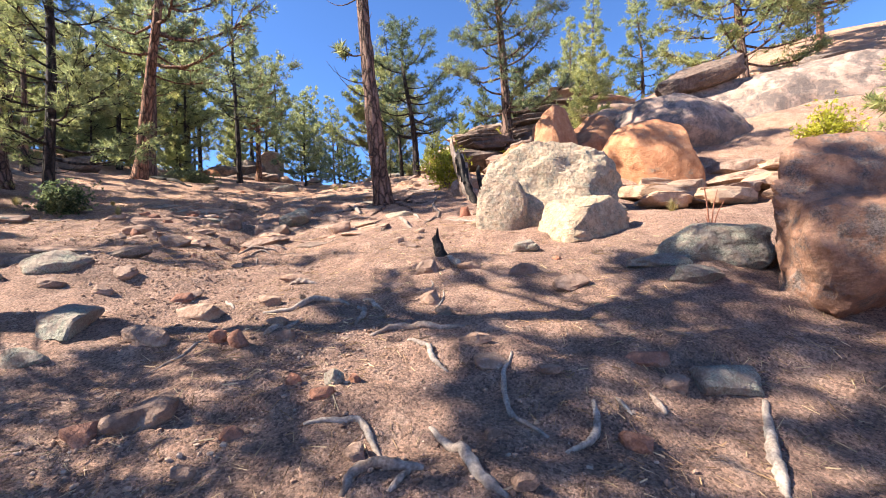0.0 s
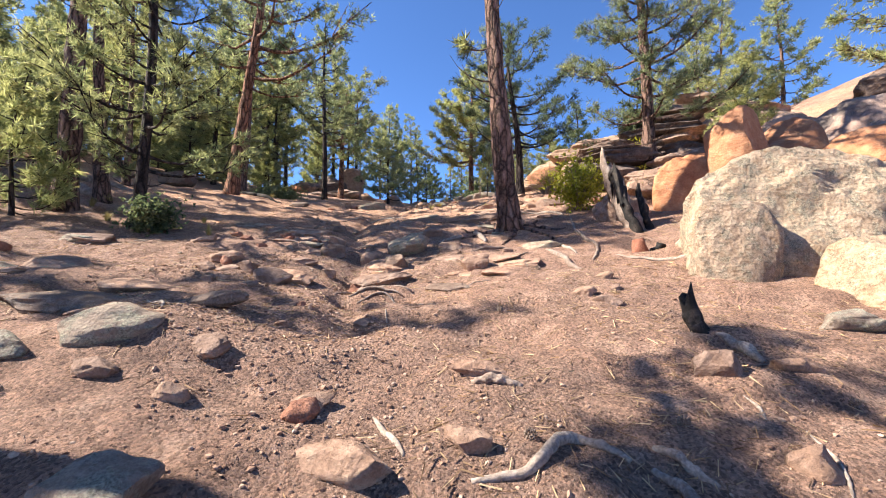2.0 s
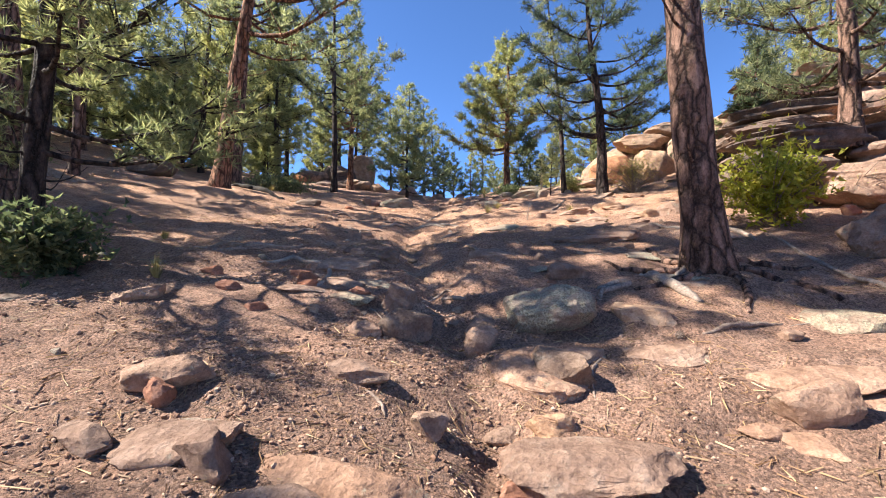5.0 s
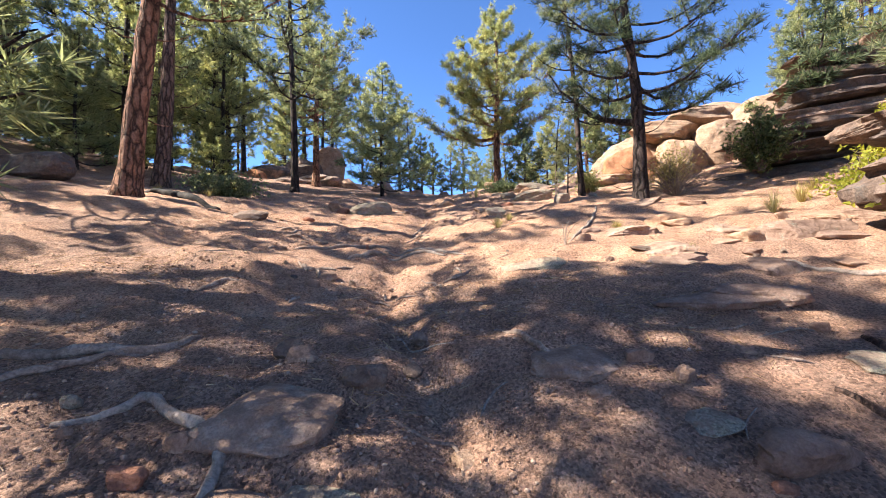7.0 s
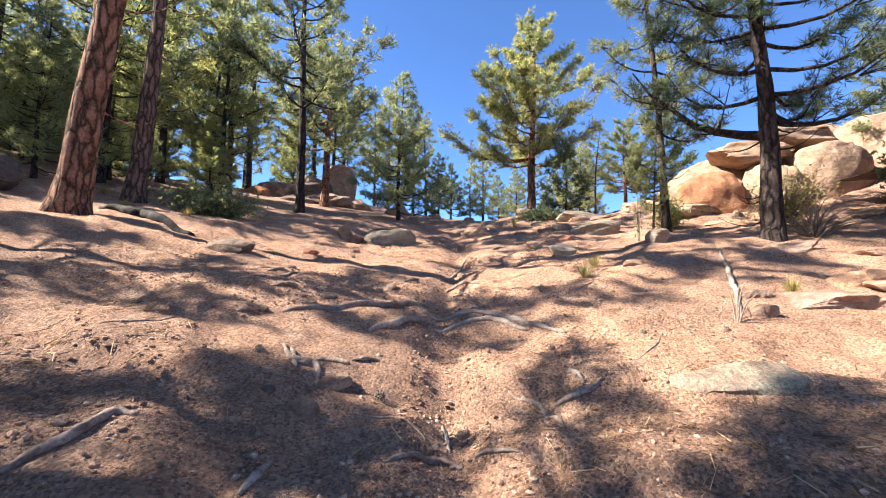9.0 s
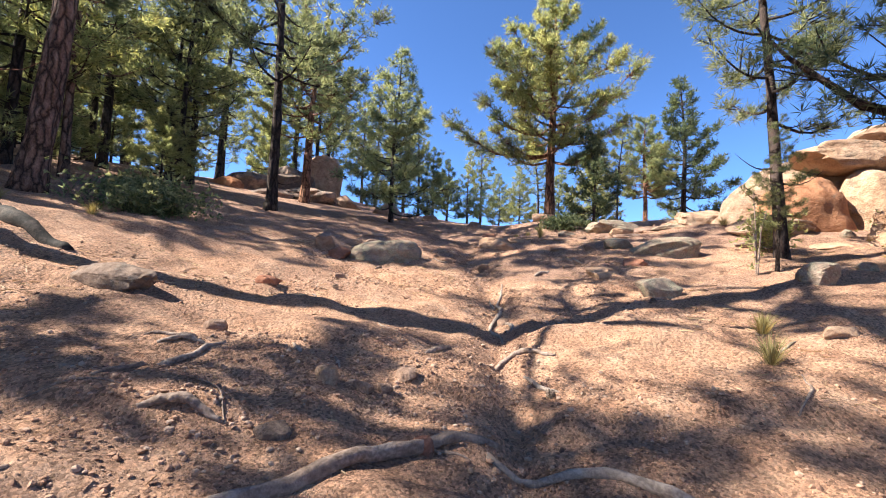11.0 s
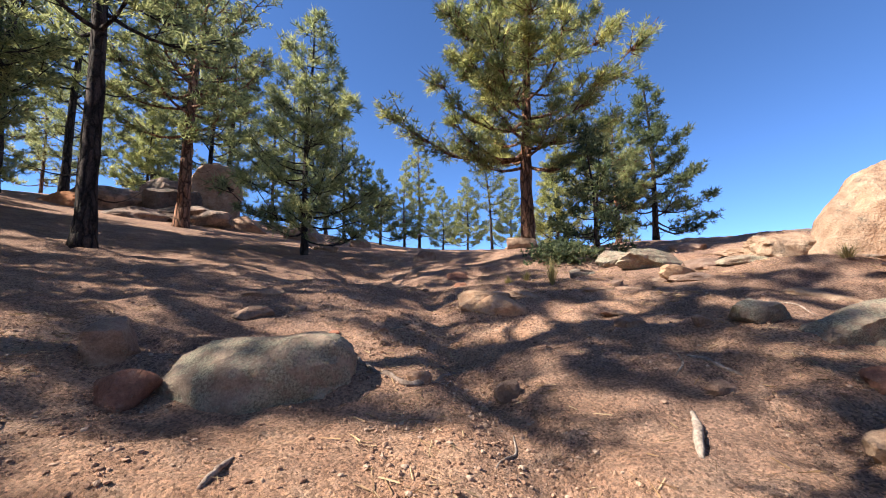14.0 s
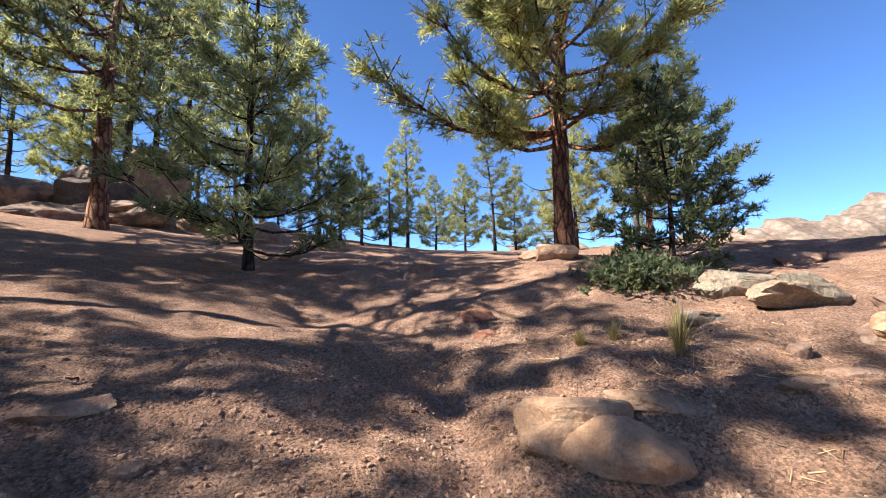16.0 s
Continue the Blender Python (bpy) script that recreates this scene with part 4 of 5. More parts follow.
bush("dead_brush", -0.6, 20.2, 2.4, 0.7, STRAW, "heap of bare dry twigs under pines", "dead brush", 70, 0.03, 16, 4, wood=ROOTWOOD)
bush("juniper_shrub", 1.25, 20.0, 1.7, 1.5, NEEDLE_DARK, "dark juniper against a layered outcrop", "shrub", 44, 0.09, 18, 44, z=5.9)
bush("leafy_shrub", 2.1, 17.4, 1.5, 1.7, LEAF, "tall yellow-green shrub before a layered outcrop", "shrub", 30, 0.09, 19, 30)
bush("leafy_shrub", 1.2, 17.0, 1.6, 0.8, LEAF, "low yellow-green shrub before an outcrop", "shrub", 26, 0.08, 17, 26)
for k, (x, y, h, w) in enumerate(((-0.1, 17.4, 0.55, 0.8), (0.5, 17.6, 0.5, 0.7), (-5.75, 25.9, 0.55, 0.45), (-6.3, 26.6, 0.22, 0.3), (-6.0, 26.5, 0.25, 0.3), (-8.2, 10.1, 0.35, 0.3), (-5.05, 18.1, 0.3, 0.6), (-4.8, 18.6, 0.25, 0.5), (2.9, 11.0, 0.5, 0.7), (-11.0, 10.3, 0.3, 0.4), (-12.5, 11.2, 0.3, 0.4), (-2.9, 17.2, 0.3, 0.4), (-2.4, 15.4, 0.25, 0.35), (-9.9, 12.0, 0.2, 0.3), (-13.6, 12.6, 0.35, 0.5), (-1.7, 24.9, 0.3, 0.7), (-0.9, 23.8, 0.3, 0.6), (4.0, 7.9, 0.3, 0.5), (-13.5, 20.8, 0.3, 0.6), (-15.0, 20.6, 0.3, 0.6), (-17.0, 22.0, 0.35, 0.7), (1.2, 18.3, 0.4, 0.7))):
    grass_tuft(x, y, h, w, 40 + k)

# ---- burnt snags, stumps, logs ----
def snag(x, y, tall, girth, lean, mat, seed, label, name="burnt_snag"):
    """A broken, jagged, hollowed trunk."""
    s = np.linspace(0, 1, 18)
    path = np.stack([lean[0] * s, lean[1] * s, tall * s - 0.2], -1) + (x, y, height(x, y))
    base = path[0].copy()
    v, f = tube(path - base, girth / 2 * (1.25 - 0.55 * s + 0.4 * np.exp(-s * 7)), 16, 0.5, seed)
    top = v[:, 2] > tall * 0.72 - 0.2
    v[top, 2] += 0.25 * tall * grain(v[top] * (1, 1, 0.1), girth * 0.35, seed + 3)
    ob = new(name, quads_mesh(name, v, f, mat))
    ob.location = base
    return tagged(ob, label, "tree stump")


snag(0.6, 10.95, 1.5, 0.16, (-0.45, 0.3), CHAR, 3, "black charred leaning tree snag beside boulders")
snag(0.85, 11.1, 1.0, 0.14, (-0.15, 0.3), CHAR, 4, "charred split trunk beside a leaning snag")
snag(0.55, 11.2, 1.75, 0.3, (-0.45, 0.3), ROOTWOOD, 5, "weathered brown broken trunk beside a charred snag")
snag(0.2, 9.7, 0.42, 0.3, (0.05, 0.05), REDWOOD, 6, "rotten red broken stump in pine litter", "stump")
snag(0.5, 9.85, 0.3, 0.22, (0.1, 0.0), CHAR, 7, "charred broken stump in pine litter", "stump")
snag(-0.15, 6.2, 0.5, 0.16, (-0.16, 0.1), CHAR, 8, "small charred stump on the trail", "stump")
root([(-0.12, 6.15), (-0.02, 5.98), (0.06, 5.8)], 0.05, PALEWOOD)
root([(-14.2, 19.3), (-13.2, 19.2), (-12.0, 19.0)], 0.11, CHAR, "fallen_log", "short dark fallen log at a pine's foot")
root([(-18.5, 13.6), (-16.0, 13.0), (-13.8, 12.7)], 0.16, ROOTWOOD, "fallen_log", "dark fallen log in the forest shade")
root([(-20.0, 15.6), (-17.2, 14.8), (-15.0, 15.1)], 0.13, ROOTWOOD, "fallen_log", "grey fallen log in the forest shade")
root([(1.3, 8.9), (0.6, 9.0), (-0.2, 9.5)], 0.03, PALEWOOD)
for a in range(7):
    w = a * 0.9 + 0.3
    root([(-1.92 + 0.2 * math.cos(w), 11.66 + 0.2 * math.sin(w)), (-1.92 + 0.6 * math.cos(w + 0.1), 11.66 + 0.6 * math.sin(w + 0.1)), (-1.92 + 1.2 * math.cos(w - 0.2), 11.66 + 1.2 * math.sin(w - 0.2))], 0.05, BARK_GREY, "tree_root", "bark-covered root flaring from a pine's base")

# ---- roots over the trail ----
root([(-1.00, 2.65), (-0.80, 2.71), (-0.67, 2.70), (-0.55, 2.50), (-0.49, 2.43)], 0.028, PALEWOOD)
root([(-0.21, 2.67), (-0.08, 2.48), (0.06, 2.16), (0.18, 2.07)], 0.039, PALEWOOD)
root([(2.11, 3.08), (1.90, 2.72), (1.72, 2.41), (1.66, 2.28)], 0.040, PALEWOOD)
root([(0.87, 2.93), (0.83, 2.73), (0.72, 2.58), (0.57, 2.50)], 0.028, PALEWOOD)
root([(0.41, 3.49), (0.31, 3.26), (0.31, 2.83), (0.50, 2.61)], 0.025)
root([(-0.63, 2.12), (-0.59, 2.25), (-0.41, 2.26), (-0.23, 2.24)], 0.037, ROOTWOOD)
root([(-0.39, 2.10), (-0.29, 2.23)], 0.021)
root([(1.31, 3.05), (1.33, 2.86)], 0.021)
root([(1.04, 2.96), (1.09, 2.81)], 0.017)
root([(-7.71, 11.26), (-7.44, 11.43), (-7.37, 11.55), (-7.01, 11.40), (-6.68, 11.27), (-6.60, 11.05), (-6.52, 10.71), (-6.49, 10.44)], 0.040, PALEWOOD)
root([(-9.13, 11.68), (-8.62, 11.76), (-7.85, 12.14), (-7.69, 12.47)], 0.042, ROOTWOOD)
root([(-8.48, 11.35), (-8.26, 11.68), (-7.85, 12.14)], 0.039, ROOTWOOD)
root([(-2.70, 11.69), (-2.64, 11.31), (-2.53, 10.98), (-2.38, 10.69)], 0.058, PALEWOOD)
root([(-3.34, 11.06), (-3.14, 11.20), (-2.97, 11.15), (-3.27, 11.02), (-3.33, 10.87)], 0.039, ROOTWOOD)
root([(-3.34, 10.45), (-3.22, 10.32), (-3.08, 10.17)], 0.024)
root([(-5.32, 10.98), (-5.13, 11.11), (-5.00, 11.03)], 0.019)
root([(-5.11, 10.97), (-4.81, 10.82)], 0.028, ROOTWOOD)
root([(-2.15, 11.68), (-2.44, 11.25)], 0.032)
root([(-5.19, 12.96), (-4.79, 12.33), (-4.46, 12.12)], 0.033)
root([(-0.77, 12.92), (-0.63, 13.67), (-1.24, 14.16), (-1.71, 14.61)], 0.040, PALEWOOD)
root([(-6.66, 10.35), (-6.50, 10.43)], 0.019, PALEWOOD)
root([(-8.45, 13.44), (-8.44, 13.56), (-8.40, 13.68), (-8.41, 13.94), (-8.28, 13.97)], 0.028, ROOTWOOD)
root([(-7.50, 13.70), (-7.50, 13.84), (-7.52, 14.01)], 0.023, PALEWOOD)
root([(-8.53, 16.00), (-8.11, 16.52), (-7.57, 17.02), (-7.16, 17.20)], 0.048, ROOTWOOD)
root([(-7.22, 17.09), (-6.50, 16.94), (-6.06, 16.53), (-5.63, 16.16)], 0.035)
root([(-8.79, 15.62), (-8.69, 15.75)], 0.025)
root([(-7.62, 16.03), (-7.37, 16.23), (-7.11, 16.65)], 0.044, PALEWOOD)
root([(-5.87, 15.03), (-5.68, 15.10), (-5.51, 15.21)], 0.034, ROOTWOOD)
root([(-5.76, 15.37), (-5.64, 15.21)], 0.020, PALEWOOD)
root([(-6.21, 15.23), (-5.98, 15.01), (-5.87, 14.64)], 0.022)
root([(-6.72, 15.06), (-6.60, 14.54)], 0.021, PALEWOOD)
root([(-8.11, 15.24), (-7.92, 15.07), (-7.75, 15.11), (-7.62, 14.82)], 0.032, ROOTWOOD)
root([(-7.88, 15.18), (-7.70, 15.21), (-7.50, 15.19)], 0.025, ROOTWOOD)
root([(-8.05, 15.27), (-7.86, 14.98)], 0.029)
root([(-6.94, 14.21), (-6.71, 14.45), (-6.51, 14.47)], 0.021, ROOTWOOD)
root([(-6.44, 14.50), (-6.17, 14.47)], 0.016, ROOTWOOD)
root([(-2.85, 18.86), (-3.29, 17.71), (-3.89, 16.37)], 0.033, PALEWOOD)
root([(-9.41, 16.78), (-9.13, 17.59)], 0.027, ROOTWOOD)
root([(-7.50, 15.22), (-7.30, 15.34)], 0.021, ROOTWOOD)
root([(-8.76, 17.90), (-8.60, 17.67)], 0.021, PALEWOOD)
root([(-7.74, 18.27), (-7.53, 18.43)], 0.032, ROOTWOOD)
root([(-7.19, 18.40), (-6.98, 18.77), (-6.60, 18.58)], 0.030, ROOTWOOD)
root([(-6.89, 18.35), (-6.80, 18.12), (-6.63, 18.00)], 0.022, PALEWOOD)
root([(-9.51, 17.39), (-9.37, 17.44), (-9.16, 17.49)], 0.021, PALEWOOD)
root([(-9.65, 17.44), (-9.32, 17.52)], 0.016, ROOTWOOD)
root([(-8.40, 17.88), (-8.28, 17.64)], 0.014)
root([(-2.00, 4.28), (-1.67, 4.43), (-1.46, 4.75), (-1.19, 4.60)], 0.041, PALEWOOD)
root([(-1.09, 4.59), (-0.97, 4.38), (-1.01, 4.07)], 0.035)
root([(-1.06, 4.71), (-0.82, 4.51)], 0.030)
root([(-0.81, 3.85), (-0.55, 4.00), (-0.28, 3.93), (0.04, 3.96)], 0.044, ROOTWOOD)
root([(-0.45, 3.64), (-0.28, 3.57), (-0.24, 3.49), (-0.11, 3.35)], 0.027, PALEWOOD)
root([(-1.60, 4.17), (-1.70, 3.81), (-1.75, 3.74)], 0.031)
root([(-2.67, 4.81), (-2.36, 4.39)], 0.020, PALEWOOD)
root([(-4.32, 7.83), (-4.27, 8.34), (-3.88, 8.12), (-3.21, 7.85)], 0.034, ROOTWOOD)
root([(-4.12, 7.86), (-3.68, 7.86), (-3.33, 7.82)], 0.020)
root([(-3.98, 7.82), (-3.58, 7.84), (-3.26, 7.75)], 0.016, PALEWOOD)
root([(-1.00, 10.32), (-0.79, 9.56)], 0.034, PALEWOOD)
root([(-0.45, 13.51), (-0.55, 11.34), (-0.49, 10.73), (-0.37, 10.07), (-0.62, 9.00)], 0.040)
root([(-2.65, 10.03), (-1.87, 10.32)], 0.031)
root([(-5.58, 6.03), (-5.10, 5.70), (-4.82, 5.42)], 0.019, PALEWOOD)
root([(-3.28, 6.91), (-3.18, 6.66), (-3.03, 6.28)], 0.010)
root([(-5.91, 11.72), (-5.66, 11.64), (-5.46, 11.68), (-5.38, 11.42)], 0.016)
root([(-6.94, 21.51), (-6.98, 20.84), (-7.04, 20.63), (-7.02, 20.13), (-7.10, 19.94), (-7.16, 19.59), (-7.05, 19.39), (-7.03, 19.26)], 0.029, PALEWOOD)
root([(-6.97, 19.97), (-6.91, 19.69), (-6.92, 19.50)], 0.025, PALEWOOD)
root([(-7.15, 20.77), (-7.07, 20.44)], 0.020)
root([(-9.35, 19.62), (-9.26, 19.59), (-9.06, 19.17)], 0.011, PALEWOOD)
root([(-9.31, 19.64), (-9.15, 19.51)], 0.011)
root([(-8.64, 19.75), (-8.51, 19.64)], 0.012, ROOTWOOD)
root([(-6.41, 21.60), (-6.10, 22.12)], 0.033)
root([(-8.68, 23.92), (-8.07, 22.72), (-7.59, 23.47)], 0.028)
root([(-2.10, 5.24), (-1.75, 5.20)], 0.038)
root([(-1.26, 9.76), (-1.06, 9.06), (-0.84, 8.62)], 0.049)
root([(-7.07, 16.54), (-6.43, 16.65), (-6.00, 16.33)], 0.037)
root([(-9.01, 16.66), (-8.83, 16.73), (-8.62, 16.75)], 0.030)
root([(-9.02, 21.45), (-8.97, 21.72)], 0.019)
root([(-9.48, 20.84), (-9.34, 20.93)], 0.022)
root([(-5.66, 22.79), (-5.43, 22.48)], 0.017)

# ---- stones on the trail ----
stone(-2.02, 2.76, 0.48, 0.39, 0.14, "b")
stone(1.96, 3.30, 0.60, 0.42, 0.18, "g")
stone(1.56, 3.21, 0.21, 0.16, 0.12, "b")
stone(1.46, 3.49, 0.40, 0.20, 0.10, "r")
stone(0.23, 3.44, 0.27, 0.21, 0.08, "b")
stone(0.12, 3.70, 0.34, 0.12, 0.08, "b")
stone(0.66, 3.22, 0.19, 0.09, 0.07, "b")
stone(-0.93, 3.03, 0.16, 0.14, 0.11, "g")
stone(-0.80, 3.13, 0.10, 0.08, 0.07, "r")
stone(-1.20, 2.99, 0.11, 0.09, 0.07, "r")
stone(-0.95, 2.88, 0.19, 0.08, 0.07, "r")
stone(-3.52, 3.75, 0.59, 0.47, 0.24, "g")
stone(-2.70, 3.59, 0.50, 0.20, 0.13, "b")
stone(-1.52, 2.26, 0.14, 0.09, 0.07, "b")
stone(-1.42, 2.56, 0.14, 0.10, 0.07, "r")
stone(-0.64, 2.43, 0.16, 0.11, 0.08, "b")
stone(0.28, 2.16, 0.14, 0.10, 0.07, "b")
stone(0.16, 2.62, 0.10, 0.08, 0.06, "b")
stone(-3.35, 3.17, 0.34, 0.20, 0.14, "g")
stone(1.30, 5.05, 0.43, 0.26, 0.21, "b")
stone(-2.66, 4.32, 0.58, 0.23, 0.14, "b")
stone(2.67, 4.92, 0.57, 0.34, 0.23, "g")
stone(2.53, 5.44, 0.77, 0.31, 0.15, "g")
stone(-5.48, 10.57, 0.48, 0.34, 0.29, "b")
stone(-5.96, 10.45, 0.30, 0.18, 0.12, "r")
stone(-4.57, 10.36, 0.39, 0.43, 0.14, "b")
stone(-3.87, 10.41, 0.95, 0.71, 0.43, "g")
stone(-3.04, 10.35, 0.56, 0.50, 0.14, "t")
stone(-3.57, 11.52, 0.63, 0.22, 0.19, "b")
stone(-6.70, 10.69, 0.23, 0.16, 0.14, "r")
stone(-6.59, 10.48, 0.24, 0.15, 0.10, "r")
stone(-7.02, 11.03, 0.19, 0.14, 0.10, "r")
stone(-6.24, 9.94, 0.17, 0.10, 0.07, "t")
stone(-6.75, 9.78, 0.23, 0.14, 0.09, "r")
stone(-4.90, 10.76, 0.13, 0.10, 0.06, "t")
stone(-5.81, 10.25, 0.08, 0.16, 0.03, "t")
stone(-7.29, 10.10, 0.27, 0.19, 0.11, "r")
stone(-7.96, 10.68, 0.27, 0.16, 0.11, "r")
stone(-3.93, 12.17, 0.14, 0.11, 0.12, "b")
stone(-4.16, 12.32, 0.23, 0.09, 0.09, "b")
stone(-6.67, 12.28, 0.27, 0.19, 0.11, "b")
stone(-4.62, 15.10, 0.89, 0.44, 0.12, "g")
stone(-6.53, 14.80, 0.10, 0.08, 0.06, "t")
stone(-3.69, 16.42, 0.28, 0.14, 0.14, "b")
stone(-9.87, 19.61, 0.30, 0.18, 0.12, "r")
stone(-8.31, 17.47, 0.19, 0.12, 0.10, "t")
stone(-4.28, 18.49, 0.34, 0.14, 0.10, "t")
stone(-7.86, 14.56, 0.11, 0.06, 0.04, "d")
stone(-8.06, 17.49, 0.17, 0.08, 0.07, "b")
stone(-7.92, 17.52, 0.11, 0.09, 0.06, "b")
stone(-10.71, 18.31, 1.07, 0.32, 0.21, "d")
stone(-5.03, 20.13, 0.54, 0.32, 0.27, "g")
stone(-7.82, 17.80, 0.19, 0.13, 0.08, "b")
stone(-8.33, 17.25, 0.06, 0.04, 0.03, "t")
stone(-2.07, 3.60, 0.15, 0.12, 0.12, "r")
stone(-1.87, 3.57, 0.16, 0.11, 0.15, "r")
stone(-1.54, 3.72, 0.18, 0.12, 0.09, "b")
stone(-0.14, 4.39, 0.20, 0.16, 0.12, "t")
stone(-6.40, 5.87, 1.44, 0.65, 0.17, "d")
stone(-4.76, 4.95, 0.68, 0.55, 0.27, "g")
stone(-5.30, 4.58, 0.54, 0.32, 0.16, "g")
stone(-4.90, 6.08, 0.95, 0.24, 0.14, "d")
stone(-5.07, 7.87, 0.92, 0.37, 0.18, "b")
stone(-4.47, 4.55, 0.39, 0.20, 0.12, "b")
stone(-4.02, 5.03, 0.35, 0.21, 0.12, "b")
stone(-0.38, 5.55, 0.31, 0.22, 0.19, "b")
stone(0.15, 5.58, 0.34, 0.17, 0.10, "b")
stone(-2.05, 4.53, 0.28, 0.14, 0.11, "b")
stone(1.05, 6.44, 0.46, 0.28, 0.18, "g")
stone(-5.16, 7.65, 0.65, 0.26, 0.23, "b")
stone(-5.65, 7.81, 0.35, 0.21, 0.18, "b")
stone(-6.44, 8.42, 0.57, 0.29, 0.17, "b")
stone(-5.68, 7.00, 0.18, 0.12, 0.09, "b")
stone(-5.62, 7.21, 0.21, 0.13, 0.08, "b")
stone(-5.14, 7.14, 0.15, 0.12, 0.09, "b")
stone(-4.21, 6.54, 0.10, 0.08, 0.05, "b")
stone(-4.11, 6.54, 0.11, 0.09, 0.05, "r")
stone(-4.00, 6.50, 0.10, 0.08, 0.05, "b")
stone(-4.03, 8.86, 0.35, 0.17, 0.14, "t")
stone(-0.66, 7.92, 0.22, 0.11, 0.09, "t")
stone(-3.38, 6.53, 0.19, 0.15, 0.09, "b")
stone(-4.00, 6.00, 0.16, 0.09, 0.06, "b")
stone(-6.34, 7.81, 0.34, 0.20, 0.13, "b")
stone(-4.54, 11.91, 0.18, 0.09, 0.05, "b")
stone(-2.64, 13.56, 0.91, 0.32, 0.16, "b")
stone(-3.06, 13.55, 1.08, 0.38, 0.11, "b")
stone(-5.38, 11.53, 0.14, 0.17, 0.07, "t")
stone(-5.87, 13.04, 0.18, 0.13, 0.09, "b")
stone(-5.82, 12.36, 0.17, 0.16, 0.09, "d")
stone(-1.35, 15.98, 0.67, 0.34, 0.20, "t")
stone(-1.83, 17.28, 0.61, 0.31, 0.18, "t")
stone(-1.95, 17.47, 0.73, 0.29, 0.22, "t")
stone(-10.00, 22.46, 0.42, 0.34, 0.25, "r")
stone(-9.34, 20.63, 0.17, 0.10, 0.07, "b")
stone(-5.39, 21.38, 0.55, 0.33, 0.16, "t")
stone(-4.56, 23.31, 0.61, 0.37, 0.24, "g")
stone(-3.86, 22.96, 1.38, 0.69, 0.42, "g")
stone(-6.79, 24.96, 0.75, 0.45, 0.23, "t")
stone(-7.00, 19.95, 0.16, 0.15, 0.07, "t")
stone(-6.99, 25.14, 0.76, 0.38, 0.26, "t")
stone(-6.42, 25.25, 0.60, 0.30, 0.09, "t")
stone(-10.10, 25.54, 0.58, 0.23, 0.09, "b")
stone(-9.94, 24.74, 0.51, 0.30, 0.15, "b")
stone(-7.60, 30.82, 0.65, 0.46, 0.26, "b")
stone(-5.58, 24.22, 0.37, 0.19, 0.07, "b")
stone(-4.91, 26.77, 0.48, 0.24, 0.14, "g")
stone(-3.63, 25.90, 0.88, 0.35, 0.22, "t")
stone(-3.32, 27.08, 1.91, 0.76, 0.38, "g")
stone(-3.49, 27.80, 1.34, 0.53, 0.33, "g")
stone(-8.77, 30.93, 0.71, 0.36, 0.21, "b")
stone(-5.07, 30.33, 0.81, 0.49, 0.32, "t")
stone(-1.75, 4.11, 0.22, 0.18, 0.11, "b")
stone(-3.10, 4.70, 0.25, 0.18, 0.13, "r")
stone(-0.29, 4.69, 0.24, 0.17, 0.15, "b")
stone(-3.09, 4.80, 0.27, 0.15, 0.08, "b")
stone(-2.40, 9.01, 0.47, 0.27, 0.24, "b")
stone(-0.81, 7.12, 0.33, 0.17, 0.09, "b")
stone(-0.63, 7.41, 0.15, 0.11, 0.06, "b")
stone(-3.81, 4.45, 0.22, 0.17, 0.10, "b")
stone(-2.06, 5.39, 0.42, 0.17, 0.09, "b")
stone(-1.03, 7.32, 0.34, 0.20, 0.10, "b")
stone(-4.79, 8.62, 0.24, 0.19, 0.16, "b")
stone(-5.38, 8.94, 0.60, 0.27, 0.13, "b")
stone(-3.87, 9.49, 0.58, 0.37, 0.28, "d")
stone(-5.29, 9.82, 0.60, 0.39, 0.27, "d")
stone(-2.73, 8.93, 0.33, 0.15, 0.07, "b")
stone(-3.82, 7.60, 0.13, 0.11, 0.05, "b")
stone(-7.83, 9.51, 0.56, 0.25, 0.12, "b")
stone(-4.60, 9.93, 0.33, 0.26, 0.26, "b")
stone(-4.90, 10.51, 0.13, 0.08, 0.08, "b")
stone(-1.62, 15.40, 0.35, 0.22, 0.11, "b")
stone(-3.41, 17.01, 0.32, 0.18, 0.09, "b")
stone(-7.57, 17.02, 0.13, 0.08, 0.10, "r")
stone(-3.44, 19.81, 0.40, 0.33, 0.28, "g")
stone(-0.90, 27.15, 1.26, 0.81, 0.45, "b")
stone(-5.67, 23.68, 0.34, 0.19, 0.10, "b")
stone(-5.71, 22.38, 0.27, 0.17, 0.08, "b")
stone(-7.24, 22.78, 0.22, 0.15, 0.18, "b")
stone(-5.06, 23.39, 0.18, 0.13, 0.08, "b")
stone(-1.26, 29.05, 1.14, 0.51, 0.25, "b")
stone(-9.16, 25.34, 0.16, 0.07, 0.04, "b")
stone(-7.73, 27.41, 0.15, 0.11, 0.08, "b")
stone(-7.06, 27.94, 0.43, 0.26, 0.14, "r")
stone(-7.04, 27.50, 0.26, 0.15, 0.08, "r")
stone(-5.30, 25.23, 0.47, 0.14, 0.06, "t")
stone(-9.47, 25.08, 0.19, 0.13, 0.06, "b")
stone(-4.76, 25.39, 0.38, 0.14, 0.06, "b")
stone(-4.41, 33.44, 0.89, 0.59, 0.30, "b")
stone(-10.06, 36.68, 0.91, 0.67, 0.36, "b")
stone(-10.66, 32.80, 0.78, 0.38, 0.19, "b")
stone(-10.45, 23.05, 0.45, 0.40, 0.34, "b")

